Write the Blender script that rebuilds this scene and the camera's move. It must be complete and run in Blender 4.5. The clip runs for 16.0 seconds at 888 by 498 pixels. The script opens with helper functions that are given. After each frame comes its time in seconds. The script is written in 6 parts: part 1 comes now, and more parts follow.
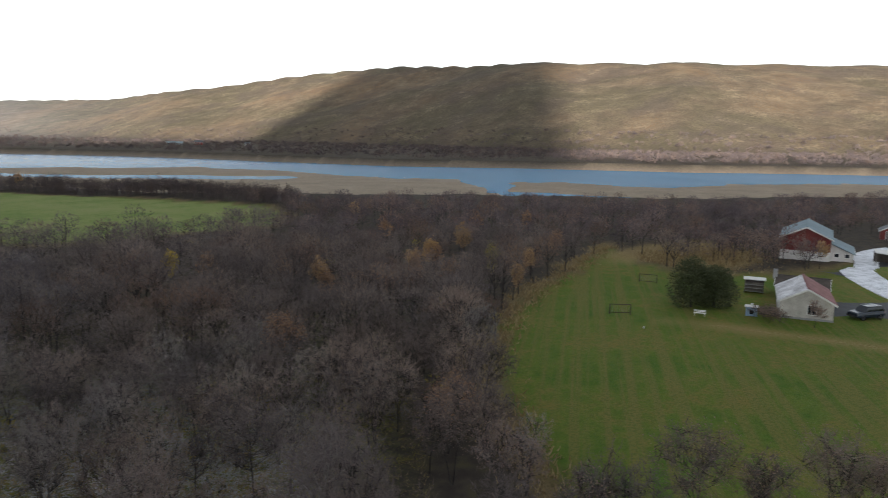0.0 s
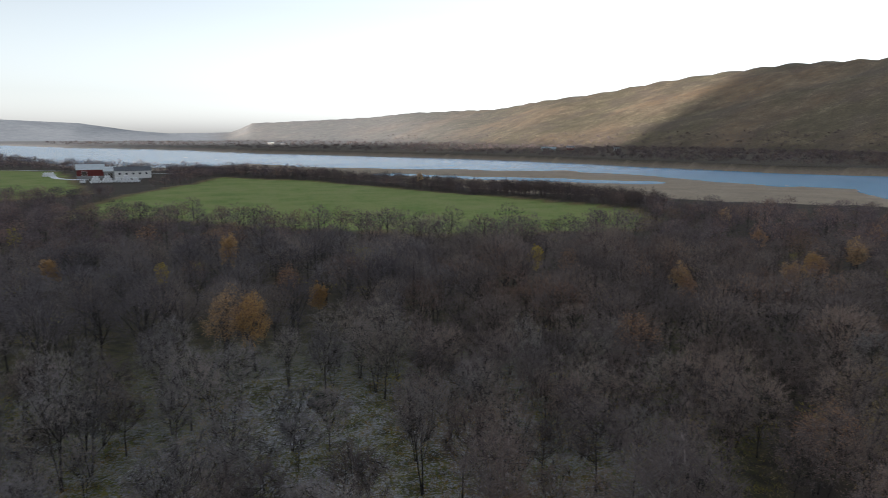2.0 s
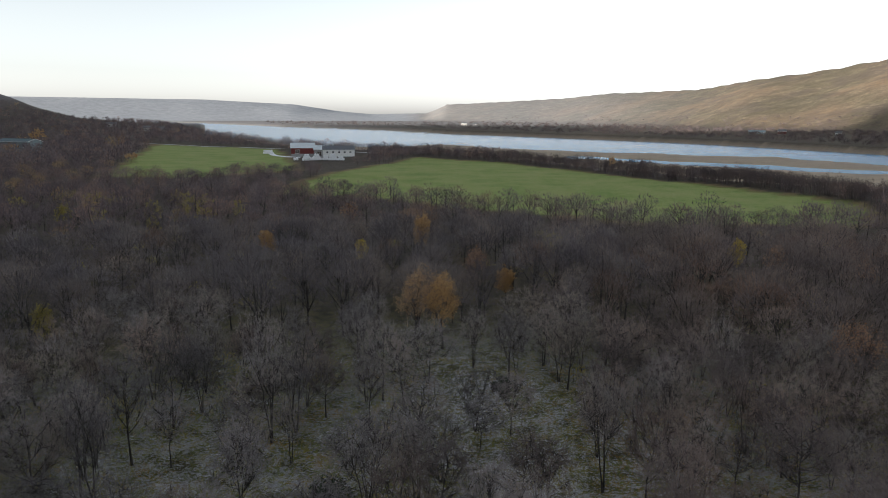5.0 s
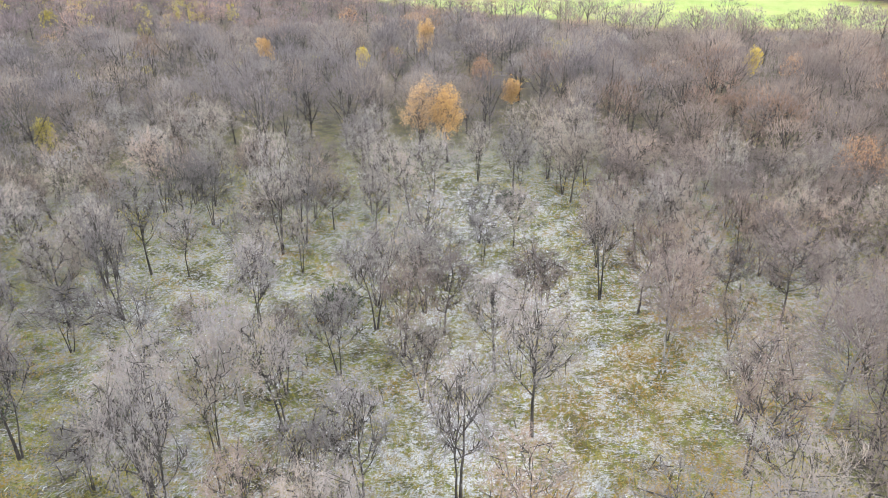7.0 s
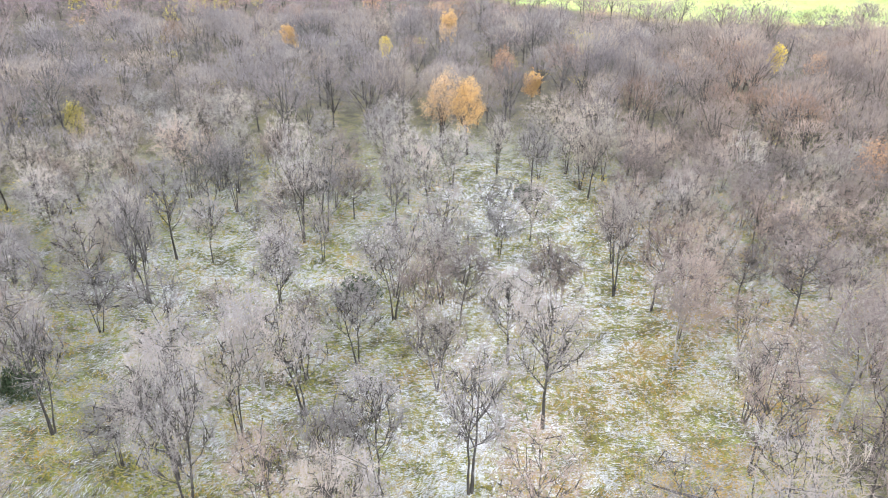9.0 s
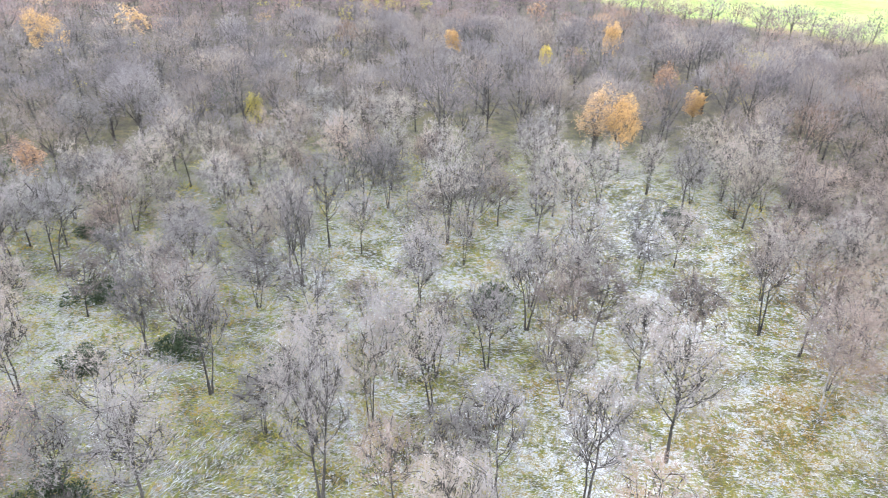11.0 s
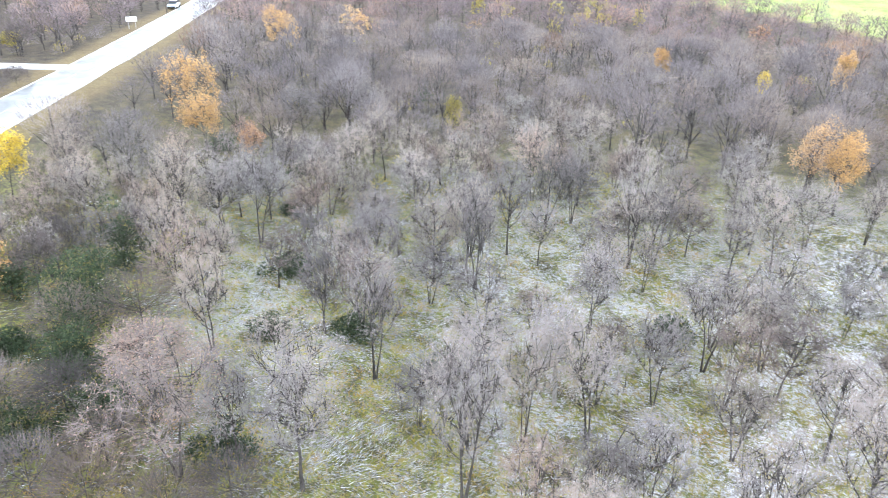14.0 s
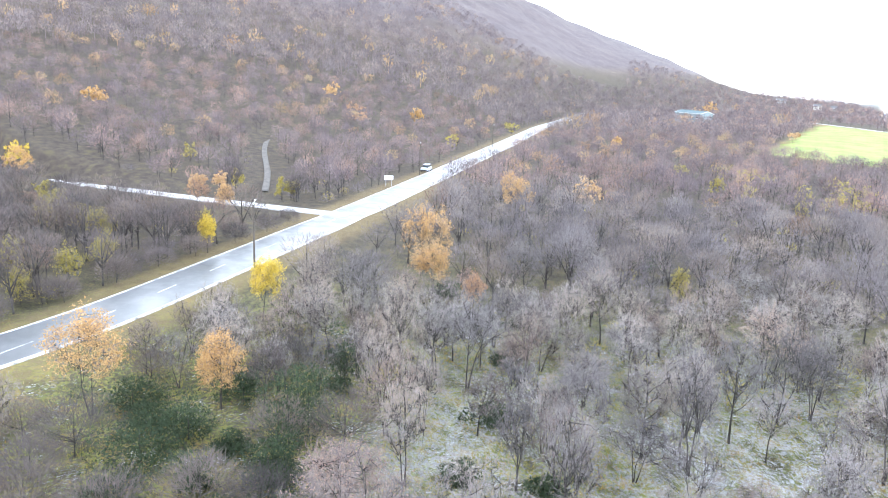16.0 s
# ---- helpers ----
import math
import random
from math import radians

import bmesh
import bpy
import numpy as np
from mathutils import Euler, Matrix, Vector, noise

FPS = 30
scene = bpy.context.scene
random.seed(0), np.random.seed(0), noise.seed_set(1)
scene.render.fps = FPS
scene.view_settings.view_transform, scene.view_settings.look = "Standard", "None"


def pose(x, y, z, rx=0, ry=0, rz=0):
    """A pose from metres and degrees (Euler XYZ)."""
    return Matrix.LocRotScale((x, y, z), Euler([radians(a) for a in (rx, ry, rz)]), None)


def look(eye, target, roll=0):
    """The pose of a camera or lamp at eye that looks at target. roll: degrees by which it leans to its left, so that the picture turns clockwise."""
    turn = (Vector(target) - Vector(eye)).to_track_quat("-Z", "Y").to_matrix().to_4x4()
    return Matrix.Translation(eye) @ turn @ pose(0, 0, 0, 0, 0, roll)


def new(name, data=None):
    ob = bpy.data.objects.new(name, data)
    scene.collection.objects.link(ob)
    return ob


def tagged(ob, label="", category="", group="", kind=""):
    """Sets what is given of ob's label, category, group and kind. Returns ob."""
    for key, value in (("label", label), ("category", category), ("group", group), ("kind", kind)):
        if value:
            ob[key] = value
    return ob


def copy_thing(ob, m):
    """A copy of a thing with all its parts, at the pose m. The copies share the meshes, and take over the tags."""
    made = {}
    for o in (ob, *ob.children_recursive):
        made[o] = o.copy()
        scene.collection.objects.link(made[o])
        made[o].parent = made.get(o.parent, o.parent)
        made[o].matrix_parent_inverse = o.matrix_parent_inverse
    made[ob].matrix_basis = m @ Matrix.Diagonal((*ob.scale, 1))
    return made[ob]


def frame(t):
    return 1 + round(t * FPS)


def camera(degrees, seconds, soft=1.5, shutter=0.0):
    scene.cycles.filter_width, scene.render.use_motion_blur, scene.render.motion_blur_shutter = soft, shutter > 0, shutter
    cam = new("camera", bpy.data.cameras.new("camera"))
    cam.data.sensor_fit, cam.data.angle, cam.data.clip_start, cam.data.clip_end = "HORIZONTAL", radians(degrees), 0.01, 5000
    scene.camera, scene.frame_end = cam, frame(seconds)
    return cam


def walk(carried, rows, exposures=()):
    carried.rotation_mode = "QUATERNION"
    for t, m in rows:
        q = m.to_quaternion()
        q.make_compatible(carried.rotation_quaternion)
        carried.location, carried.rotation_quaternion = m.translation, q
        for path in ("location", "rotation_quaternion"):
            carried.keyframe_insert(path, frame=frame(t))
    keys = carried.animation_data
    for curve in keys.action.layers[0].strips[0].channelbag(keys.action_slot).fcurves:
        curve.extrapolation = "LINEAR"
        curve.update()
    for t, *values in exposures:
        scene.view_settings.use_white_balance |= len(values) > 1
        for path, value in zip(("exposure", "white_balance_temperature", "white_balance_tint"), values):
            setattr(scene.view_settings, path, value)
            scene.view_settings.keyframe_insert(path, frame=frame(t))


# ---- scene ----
cam = camera(64.83, 16.0, soft=0.7, shutter=0.25)


def aim(x, y, z, heading, down, roll=0.0):
    """A camera pose: heading in degrees to the left of +y, down in degrees below the horizon."""
    h, d = radians(heading), radians(down)
    return look((x, y, z), (x - math.sin(h) * math.cos(d), y + math.cos(h) * math.cos(d), z - math.sin(d)), roll)


PATH = [
    (0, aim(0.24, -0.26, 22.96, -44.81, 9.55, 0.61)),
    (0.5, aim(0.26, -0.21, 22.94, -37.15, 9.51, 0.15)),
    (1, aim(0.36, -0.16, 22.65, -29.60, 9.41, -0.01)),
    (1.5, aim(0.32, -0.18, 22.55, -22.47, 9.39, 0.01)),
    (2, aim(0.35, -0.21, 22.34, -15.44, 9.25, -0.01)),
    (2.5, aim(0.29, -0.17, 22.17, -8.49, 9.10, 0.00)),
    (3, aim(0.25, -0.13, 22.14, -2.17, 8.95, -0.09)),
    (5.5, aim(-0.03, 0.07, 22.88, -0.03, 12.50, 0.15)),
    (6, aim(-0.00, 0.08, 22.89, 0.10, 16.97, 0.01)),
    (6.5, aim(-0.05, 0.14, 22.93, 0.16, 22.05, -0.00)),
    (7, aim(-0.07, 0.20, 23.11, 0.18, 26.28, 0.06)),
    (7.5, aim(-0.03, 0.15, 23.29, 0.22, 27.20, 0.05)),
    (8, aim(-0.08, 0.10, 23.47, 0.12, 27.33, 0.15)),
    (8.2, aim(-0.10, 0.04, 23.53, 0.19, 27.34, 0.23)),
    (10.3, aim(-0.27, -1.22, 24.56, 8.37, 27.29, 1.49)),
    (10.5, aim(-0.28, -1.22, 24.63, 9.92, 27.30, 1.40)),
    (11, aim(-0.29, -1.07, 24.66, 14.30, 27.30, 1.33)),
    (11.5, aim(-0.27, -0.95, 24.66, 18.53, 27.27, 1.21)),
    (12, aim(-0.20, -0.80, 24.71, 22.50, 27.31, 1.25)),
    (12.5, aim(-0.27, -0.75, 24.75, 24.62, 27.36, 1.53)),
    (13, aim(-0.29, -0.70, 24.62, 26.16, 27.37, 1.67)),
    (13.5, aim(-0.35, -0.72, 24.51, 27.80, 27.41, 1.82)),
    (14, aim(-0.48, -0.71, 24.39, 30.46, 26.75, 1.95)),
    (14.5, aim(-0.49, -0.55, 24.00, 36.23, 23.64, 2.08)),
    (15, aim(-0.51, -0.48, 23.76, 42.69, 20.25, 2.12)),
    (15.5, aim(-0.44, -0.42, 23.68, 47.64, 16.92, 2.26)),
    (16, aim(-0.37, -0.40, 23.52, 49.70, 13.88, 2.46)),
]
EXPOSURES = [(0, 1.25, 6200, 10), (1.5, 1.06, 5900, 10), (3.2, 1.12, 6000, 10), (5.5, 1.3, 6200, 10), (6.0, 1.9, 6400, 10), (6.5, 3.4, 6500, 10), (7, 4.02, 6500, 10), (7.5, 4.3, 6480, 10), (8.2, 4.38, 6450, 10), (10.3, 4.41, 6130, 10), (12.5, 4.41, 6080, 10), (14, 4.44, 5990, 10), (15.2, 4.46, 5870, 10.5), (16, 4.33, 5800, 11)]
walk(cam, PATH, EXPOSURES)

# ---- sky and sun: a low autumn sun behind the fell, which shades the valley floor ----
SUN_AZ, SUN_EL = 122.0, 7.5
world = bpy.data.worlds.new("world")
scene.world = world
world.use_nodes = True
wt = world.node_tree
sky = wt.nodes.new("ShaderNodeTexSky")
sky.sky_type, sky.sun_disc = "NISHITA", False
sky.sun_elevation, sky.sun_rotation = radians(SUN_EL), radians(-SUN_AZ)
sky.dust_density, sky.air_density, sky.ozone_density = 1.0, 1.0, 1.0
veil = wt.nodes.new("ShaderNodeHueSaturation")
veil.inputs["Saturation"].default_value = 0.22
wt.links.new(sky.outputs[0], veil.inputs["Color"])
wt.links.new(veil.outputs[0], wt.nodes["Background"].inputs[0])
wt.nodes["Background"].inputs[1].default_value = 0.15
sun = new("sun", bpy.data.lights.new("sun", "SUN"))
sun.data.energy, sun.data.angle, sun.data.color = 5.0, radians(2.0), (1.0, 0.9, 0.78)
sa, se = radians(SUN_AZ), radians(SUN_EL)
sun.matrix_world = look((-math.sin(sa) * math.cos(se) * 100, math.cos(sa) * math.cos(se) * 100, math.sin(se) * 100), (0, 0, 0))


# ---- materials ----
def material(name, rough=0.9, metal=0.0, spec=0.3):
    m = bpy.data.materials.new(name)
    m.use_nodes = True
    b = m.node_tree.nodes["Principled BSDF"]
    b.inputs["Roughness"].default_value, b.inputs["Metallic"].default_value = rough, metal
    b.inputs["Specular IOR Level"].default_value = spec
    return m, m.node_tree, b


def node(nt, kind, **values):
    n = nt.nodes.new("ShaderNode" + kind)
    for key, value in values.items():
        n.inputs[key.replace("_", " ")].default_value = value
    return n


def ramp(nt, fac, stops):
    r = nt.nodes.new("ShaderNodeValToRGB")
    while len(r.color_ramp.elements) < len(stops):
        r.color_ramp.elements.new(0.5)
    for e, (at, c) in zip(r.color_ramp.elements, stops):
        e.position, e.color = at, (*c, 1)
    nt.links.new(fac, r.inputs[0])
    return r.outputs[0]


def where(nt):
    """World position, so that grain keeps its real size on every mesh."""
    return nt.nodes.new("ShaderNodeNewGeometry").outputs["Position"]


def grain(nt, scale, detail=4.0, rough=0.6, at=None):
    n = node(nt, "TexNoise", Scale=scale, Detail=detail, Roughness=rough)
    nt.links.new(at or where(nt), n.inputs["Vector"])
    return n.outputs["Fac"]


def blend(nt, fac, a, b, kind="MIX"):
    m = nt.nodes.new("ShaderNodeMix")
    m.data_type, m.blend_type = "RGBA", kind
    for v, slot in ((fac, 0), (a, 6), (b, 7)):
        if isinstance(v, (int, float)):
            m.inputs[slot].default_value = v
        elif isinstance(v, tuple):
            m.inputs[slot].default_value = (*v, 1)
        else:
            nt.links.new(v, m.inputs[slot])
    return m.outputs[2]


def calc(nt, op, a, b=0.0, clamp=False):
    m = nt.nodes.new("ShaderNodeMath")
    m.operation, m.use_clamp = op, clamp
    for v, slot in ((a, 0), (b, 1)):
        if isinstance(v, (int, float)):
            m.inputs[slot].default_value = v
        else:
            nt.links.new(v, m.inputs[slot])
    return m.outputs[0]


def step(nt, fac, lo, hi):
    m = node(nt, "MapRange")
    m.interpolation_type = "SMOOTHSTEP"
    m.inputs[1].default_value, m.inputs[2].default_value = lo, hi
    nt.links.new(fac, m.inputs[0])
    return m.outputs[0]


def bumped(nt, b, height, strength=0.5, distance=0.05):
    n = node(nt, "Bump", Strength=strength, Distance=distance)
    nt.links.new(height, n.inputs["Height"])
    nt.links.new(n.outputs[0], b.inputs["Normal"])


def mottled(name, dark, light, scale, rough=0.9, fine=8.0, bump=0.3, metal=0.0, spec=0.3, lo=0.3, hi=0.7):
    """A surface in two tones with broad patches and fine grain."""
    m, nt, b = material(name, rough, metal, spec)
    broad, small = grain(nt, scale), grain(nt, scale * fine)
    c = ramp(nt, calc(nt, "ADD", calc(nt, "MULTIPLY", broad, 0.6), calc(nt, "MULTIPLY", small, 0.4)), [(lo, dark), (hi, light)])
    nt.links.new(c, b.inputs["Base Color"])
    if bump:
        bumped(nt, b, small, bump, 0.02)
    return m


def twig_material(name, a, b2, c2, tint):
    """Bare twigs: each tree has a tone of its own, which drifts a little within the crown."""
    m, nt, b = material(name, 0.85, 0, 0.2)
    own = nt.nodes.new("ShaderNodeAttribute")
    own.attribute_name = "tone"
    drift, fine = grain(nt, 0.16, 2.0), grain(nt, 2.2, 2.0)
    mixed = calc(nt, "ADD", calc(nt, "MULTIPLY", step(nt, drift, 0.35, 0.65), 0.4), calc(nt, "MULTIPLY", own.outputs["Fac"], 0.6))
    c = ramp(nt, mixed, [(0.15, a), (0.5, b2), (0.85, c2)])
    c = blend(nt, calc(nt, "MULTIPLY", step(nt, fine, 0.35, 0.75), 0.3), c, tint)
    weight = calc(nt, "ADD", calc(nt, "MULTIPLY", calc(nt, "FRACT", calc(nt, "MULTIPLY", own.outputs["Fac"], 7.3)), 0.5), 0.71)
    c = blend(nt, 1.0, c, weight, "MULTIPLY")
    nt.links.new(c, b.inputs["Base Color"])
    return m


TWIG = twig_material("birch_twig", (0.112, 0.102, 0.103), (0.190, 0.170, 0.168), (0.235, 0.195, 0.167), (0.27, 0.247, 0.246))
TWIG_MID = twig_material("birch_twig_mid", (0.082, 0.073, 0.078), (0.160, 0.141, 0.146), (0.212, 0.166, 0.140), (0.24, 0.215, 0.22))
TWIG_FAR = twig_material("birch_twig_far", (0.082, 0.067, 0.075), (0.164, 0.129, 0.134), (0.252, 0.163, 0.132), (0.222, 0.182, 0.188))
TWIG_RUST = twig_material("rust_twig", (0.14, 0.10, 0.085), (0.19, 0.124, 0.095), (0.235, 0.15, 0.10), (0.18, 0.145, 0.135))
TWIG_AMBER = twig_material("amber_twig", (0.28, 0.17, 0.095), (0.36, 0.225, 0.115), (0.40, 0.28, 0.135), (0.27, 0.19, 0.14))
TWIG_DARK = twig_material("alder_twig_dark", (0.066, 0.053, 0.056), (0.105, 0.084, 0.082), (0.135, 0.098, 0.08), (0.14, 0.115, 0.115))
TWIG_BROWN = twig_material("brown_birch_twig", (0.108, 0.090, 0.087), (0.172, 0.139, 0.129), (0.222, 0.166, 0.139), (0.230, 0.194, 0.184))
TWIG_BRUSH = twig_material("brush_twig", (0.058, 0.049, 0.050), (0.108, 0.090, 0.088), (0.145, 0.112, 0.090), (0.16, 0.138, 0.136))
TWIG_SLOPE = twig_material("birch_twig_slope", (0.105, 0.088, 0.094), (0.165, 0.136, 0.139), (0.205, 0.156, 0.138), (0.215, 0.182, 0.185))
BARK = mottled("birch_bark", (0.019, 0.016, 0.015), (0.088, 0.078, 0.071), 1.6, fine=7, lo=0.40, hi=0.70)
BARK_PALE = mottled("birch_bark_pale", (0.05, 0.046, 0.042), (0.27, 0.255, 0.24), 1.4, fine=9, lo=0.36, hi=0.56)


def leaf_material(name, a, b2, c2):
    m, nt, b = material(name, 0.7, 0, 0.25)
    n = nt.nodes.new("ShaderNodeNewGeometry")
    c = ramp(nt, n.outputs["Random Per Island"], [(0.0, a), (0.5, b2), (1.0, c2)])
    nt.links.new(c, b.inputs["Base Color"])
    tr = nt.nodes.new("ShaderNodeBsdfTranslucent")
    nt.links.new(c, tr.inputs[0])
    mix = nt.nodes.new("ShaderNodeMixShader")
    mix.inputs[0].default_value = 0.35
    nt.links.new(b.outputs[0], mix.inputs[1])
    nt.links.new(tr.outputs[0], mix.inputs[2])
    nt.links.new(mix.outputs[0], nt.nodes["Material Output"].inputs[0])
    return m


LEAF = {
    "orange": leaf_material("leaf_orange", (0.34, 0.196, 0.078), (0.44, 0.27, 0.112), (0.52, 0.345, 0.16)),
    "amber": leaf_material("leaf_amber", (0.34, 0.20, 0.10), (0.44, 0.285, 0.145), (0.50, 0.355, 0.21)),
    "rust": leaf_material("leaf_rust", (0.23, 0.12, 0.065), (0.32, 0.18, 0.10), (0.40, 0.255, 0.165)),
    "yellow": leaf_material("leaf_yellow", (0.42, 0.29, 0.03), (0.56, 0.41, 0.05), (0.62, 0.49, 0.10)),
    "lime": leaf_material("leaf_lime", (0.23, 0.195, 0.04), (0.33, 0.275, 0.06), (0.40, 0.33, 0.09)),
    "green": leaf_material("leaf_green", (0.020, 0.033, 0.016), (0.035, 0.053, 0.025), (0.060, 0.082, 0.042)),
    "pine": leaf_material("leaf_pine", (0.05, 0.062, 0.026), (0.08, 0.094, 0.044), (0.115, 0.13, 0.068)),
    "pink": leaf_material("leaf_pink", (0.20, 0.13, 0.105), (0.28, 0.19, 0.155), (0.34, 0.24, 0.20)),
}


def ground_material():
    m, nt, b = material("ground", 0.95, 0, 0.15)
    at = where(nt)

    def mask(name):
        a = nt.nodes.new("ShaderNodeAttribute")
        a.attribute_name = name
        return a.outputs["Fac"]

    # forest floor: dead grass and moss, with frost lying between the tussocks
    big, mid, fine, tiny = grain(nt, 0.07, 3.0, 0.6, at), grain(nt, 0.55, 4.0, 0.6, at), grain(nt, 3.4, 5.0, 0.72, at), grain(nt, 14.0, 3.0, 0.7, at)
    litter = ramp(nt, mid, [(0.3, (0.060, 0.052, 0.028)), (0.45, (0.105, 0.115, 0.036)), (0.55, (0.165, 0.170, 0.046)), (0.68, (0.21, 0.14, 0.042))])
    litter = blend(nt, step(nt, fine, 0.44, 0.56), litter, (0.045, 0.038, 0.022))
    rime = calc(nt, "ADD", calc(nt, "MULTIPLY", big, 0.35), calc(nt, "ADD", calc(nt, "MULTIPLY", mid, 0.42), calc(nt, "MULTIPLY", fine, 0.98)))
    comb = node(nt, "Mapping")
    comb.inputs["Rotation"].default_value[2] = radians(25)
    comb.inputs["Scale"].default_value = (1.0, 3.6, 1.0)
    nt.links.new(at, comb.inputs["Vector"])
    blades = node(nt, "TexNoise", Scale=3.4, Detail=4.0, Roughness=0.7, Distortion=1.4)
    nt.links.new(comb.outputs[0], blades.inputs["Vector"])
    rime = step(nt, calc(nt, "ADD", rime, calc(nt, "MULTIPLY", blades.outputs["Fac"], 1.0)), 1.365, 1.40)
    rime = calc(nt, "MULTIPLY", rime, mask("frost"))
    floor_c = blend(nt, rime, litter, blend(nt, step(nt, tiny, 0.35, 0.65), (0.33, 0.33, 0.35), (0.72, 0.73, 0.76)))
    leaf_floor = ramp(nt, mid, [(0.3, (0.040, 0.033, 0.029)), (0.55, (0.068, 0.055, 0.042)), (0.75, (0.095, 0.085, 0.042))])
    floor_c = blend(nt, mask("litter"), floor_c, leaf_floor)
    # meadow: mown grass with broad streaks of yellowing
    turned = node(nt, "Mapping")
    turned.inputs["Rotation"].default_value[2] = radians(-34)
    nt.links.new(at, turned.inputs["Vector"])
    drawn = node(nt, "Mapping")
    drawn.inputs["Scale"].default_value = (0.016, 1.0, 1.0)
    nt.links.new(turned.outputs[0], drawn.inputs["Vector"])
    mow = node(nt, "TexNoise", Scale=0.8, Detail=4.0, Roughness=0.6)
    nt.links.new(drawn.outputs[0], mow.inputs["Vector"])
    grass = ramp(nt, calc(nt, "ADD", calc(nt, "MULTIPLY", big, 0.55), calc(nt, "MULTIPLY", mid, 0.45)), [(0.38, (0.066, 0.132, 0.012)), (0.50, (0.108, 0.152, 0.018)), (0.60, (0.178, 0.150, 0.036))])
    grass = blend(nt, calc(nt, "MULTIPLY", step(nt, mow.outputs["Fac"], 0.44, 0.60), 0.8), grass, (0.168, 0.150, 0.040))
    grass = blend(nt, calc(nt, "MULTIPLY", step(nt, fine, 0.48, 0.58), 0.5), grass, (0.056, 0.092, 0.014))
    grass = blend(nt, calc(nt, "MULTIPLY", step(nt, tiny, 0.55, 0.7), 0.5), grass, (0.20, 0.19, 0.07))
    hayed = ramp(nt, calc(nt, "ADD", calc(nt, "MULTIPLY", big, 0.6), calc(nt, "MULTIPLY", mid, 0.4)), [(0.38, (0.140, 0.200, 0.048)), (0.50, (0.200, 0.238, 0.070)), (0.62, (0.232, 0.248, 0.088))])
    grass = blend(nt, mask("hay"), grass, hayed)
    c = blend(nt, mask("meadow"), floor_c, grass)
    # tall dead grass along the meadow's rim
    straw = ramp(nt, fine, [(0.35, (0.16, 0.11, 0.04)), (0.65, (0.36, 0.27, 0.12))])
    c = blend(nt, mask("straw"), c, straw)
    # river sand
    sand = ramp(nt, calc(nt, "ADD", calc(nt, "MULTIPLY", big, 0.5), calc(nt, "MULTIPLY", mid, 0.5)), [(0.35, (0.25, 0.20, 0.145)), (0.65, (0.36, 0.29, 0.21))])
    c = blend(nt, mask("sand"), c, sand)
    # fell heath: ochre dwarf birch, rust patches, pale rock
    h1, h2, h3 = grain(nt, 0.006, 5.0, 0.6, at), grain(nt, 0.03, 6.0, 0.7, at), grain(nt, 0.14, 5.0, 0.75, at)
    olive = ramp(nt, h2, [(0.36, (0.082, 0.070, 0.044)), (0.64, (0.146, 0.120, 0.074))])
    ochre = ramp(nt, h2, [(0.36, (0.100, 0.076, 0.052)), (0.5, (0.146, 0.111, 0.073)), (0.66, (0.188, 0.142, 0.092))])
    heath = blend(nt, step(nt, h1, 0.40, 0.58), olive, ochre)
    heath = blend(nt, calc(nt, "MULTIPLY", step(nt, grain(nt, 0.011, 4.0, 0.6, at), 0.5, 0.62), 0.5), heath, (0.095, 0.074, 0.062))
    scrub = grain(nt, 0.32, 3.0, 0.7, at)
    heath = blend(nt, calc(nt, "MULTIPLY", step(nt, scrub, 0.48, 0.60), 0.62), heath, (0.062, 0.050, 0.040))
    heath = blend(nt, calc(nt, "MULTIPLY", step(nt, calc(nt, "MULTIPLY", h2, h3), 0.31, 0.37), 0.3), heath, (0.30, 0.235, 0.155))
    heath = blend(nt, calc(nt, "MULTIPLY", step(nt, calc(nt, "MULTIPLY", h1, scrub), 0.315, 0.36), 0.4), heath, (0.24, 0.145, 0.07))
    brown = ramp(nt, calc(nt, "ADD", calc(nt, "MULTIPLY", h2, 0.5), calc(nt, "MULTIPLY", h3, 0.5)), [(0.36, (0.070, 0.058, 0.062)), (0.5, (0.098, 0.081, 0.083)), (0.62, (0.125, 0.104, 0.099)), (0.72, (0.22, 0.205, 0.20))])
    heath = blend(nt, mask("moor"), heath, brown)
    c = blend(nt, mask("heath"), c, heath)
    # aerial haze painted into the base colour of the distant fells: pale blue-grey
    haze_grey = ramp(nt, h2, [(0.35, (0.245, 0.252, 0.262)), (0.65, (0.325, 0.332, 0.343))])
    c = blend(nt, mask("far_haze"), c, haze_grey)
    nt.links.new(c, b.inputs["Base Color"])
    height = calc(nt, "ADD", calc(nt, "MULTIPLY", fine, 0.6), calc(nt, "MULTIPLY", tiny, 0.4))
    near = node(nt, "Bump", Strength=0.7, Distance=0.25)
    nt.links.new(height, near.inputs["Height"])
    far = node(nt, "Bump", Strength=0.35, Distance=2.0)
    nt.links.new(calc(nt, "MULTIPLY", scrub, mask("heath")), far.inputs["Height"])
    nt.links.new(near.outputs[0], far.inputs["Normal"])
    nt.links.new(far.outputs[0], b.inputs["Normal"])
    return m


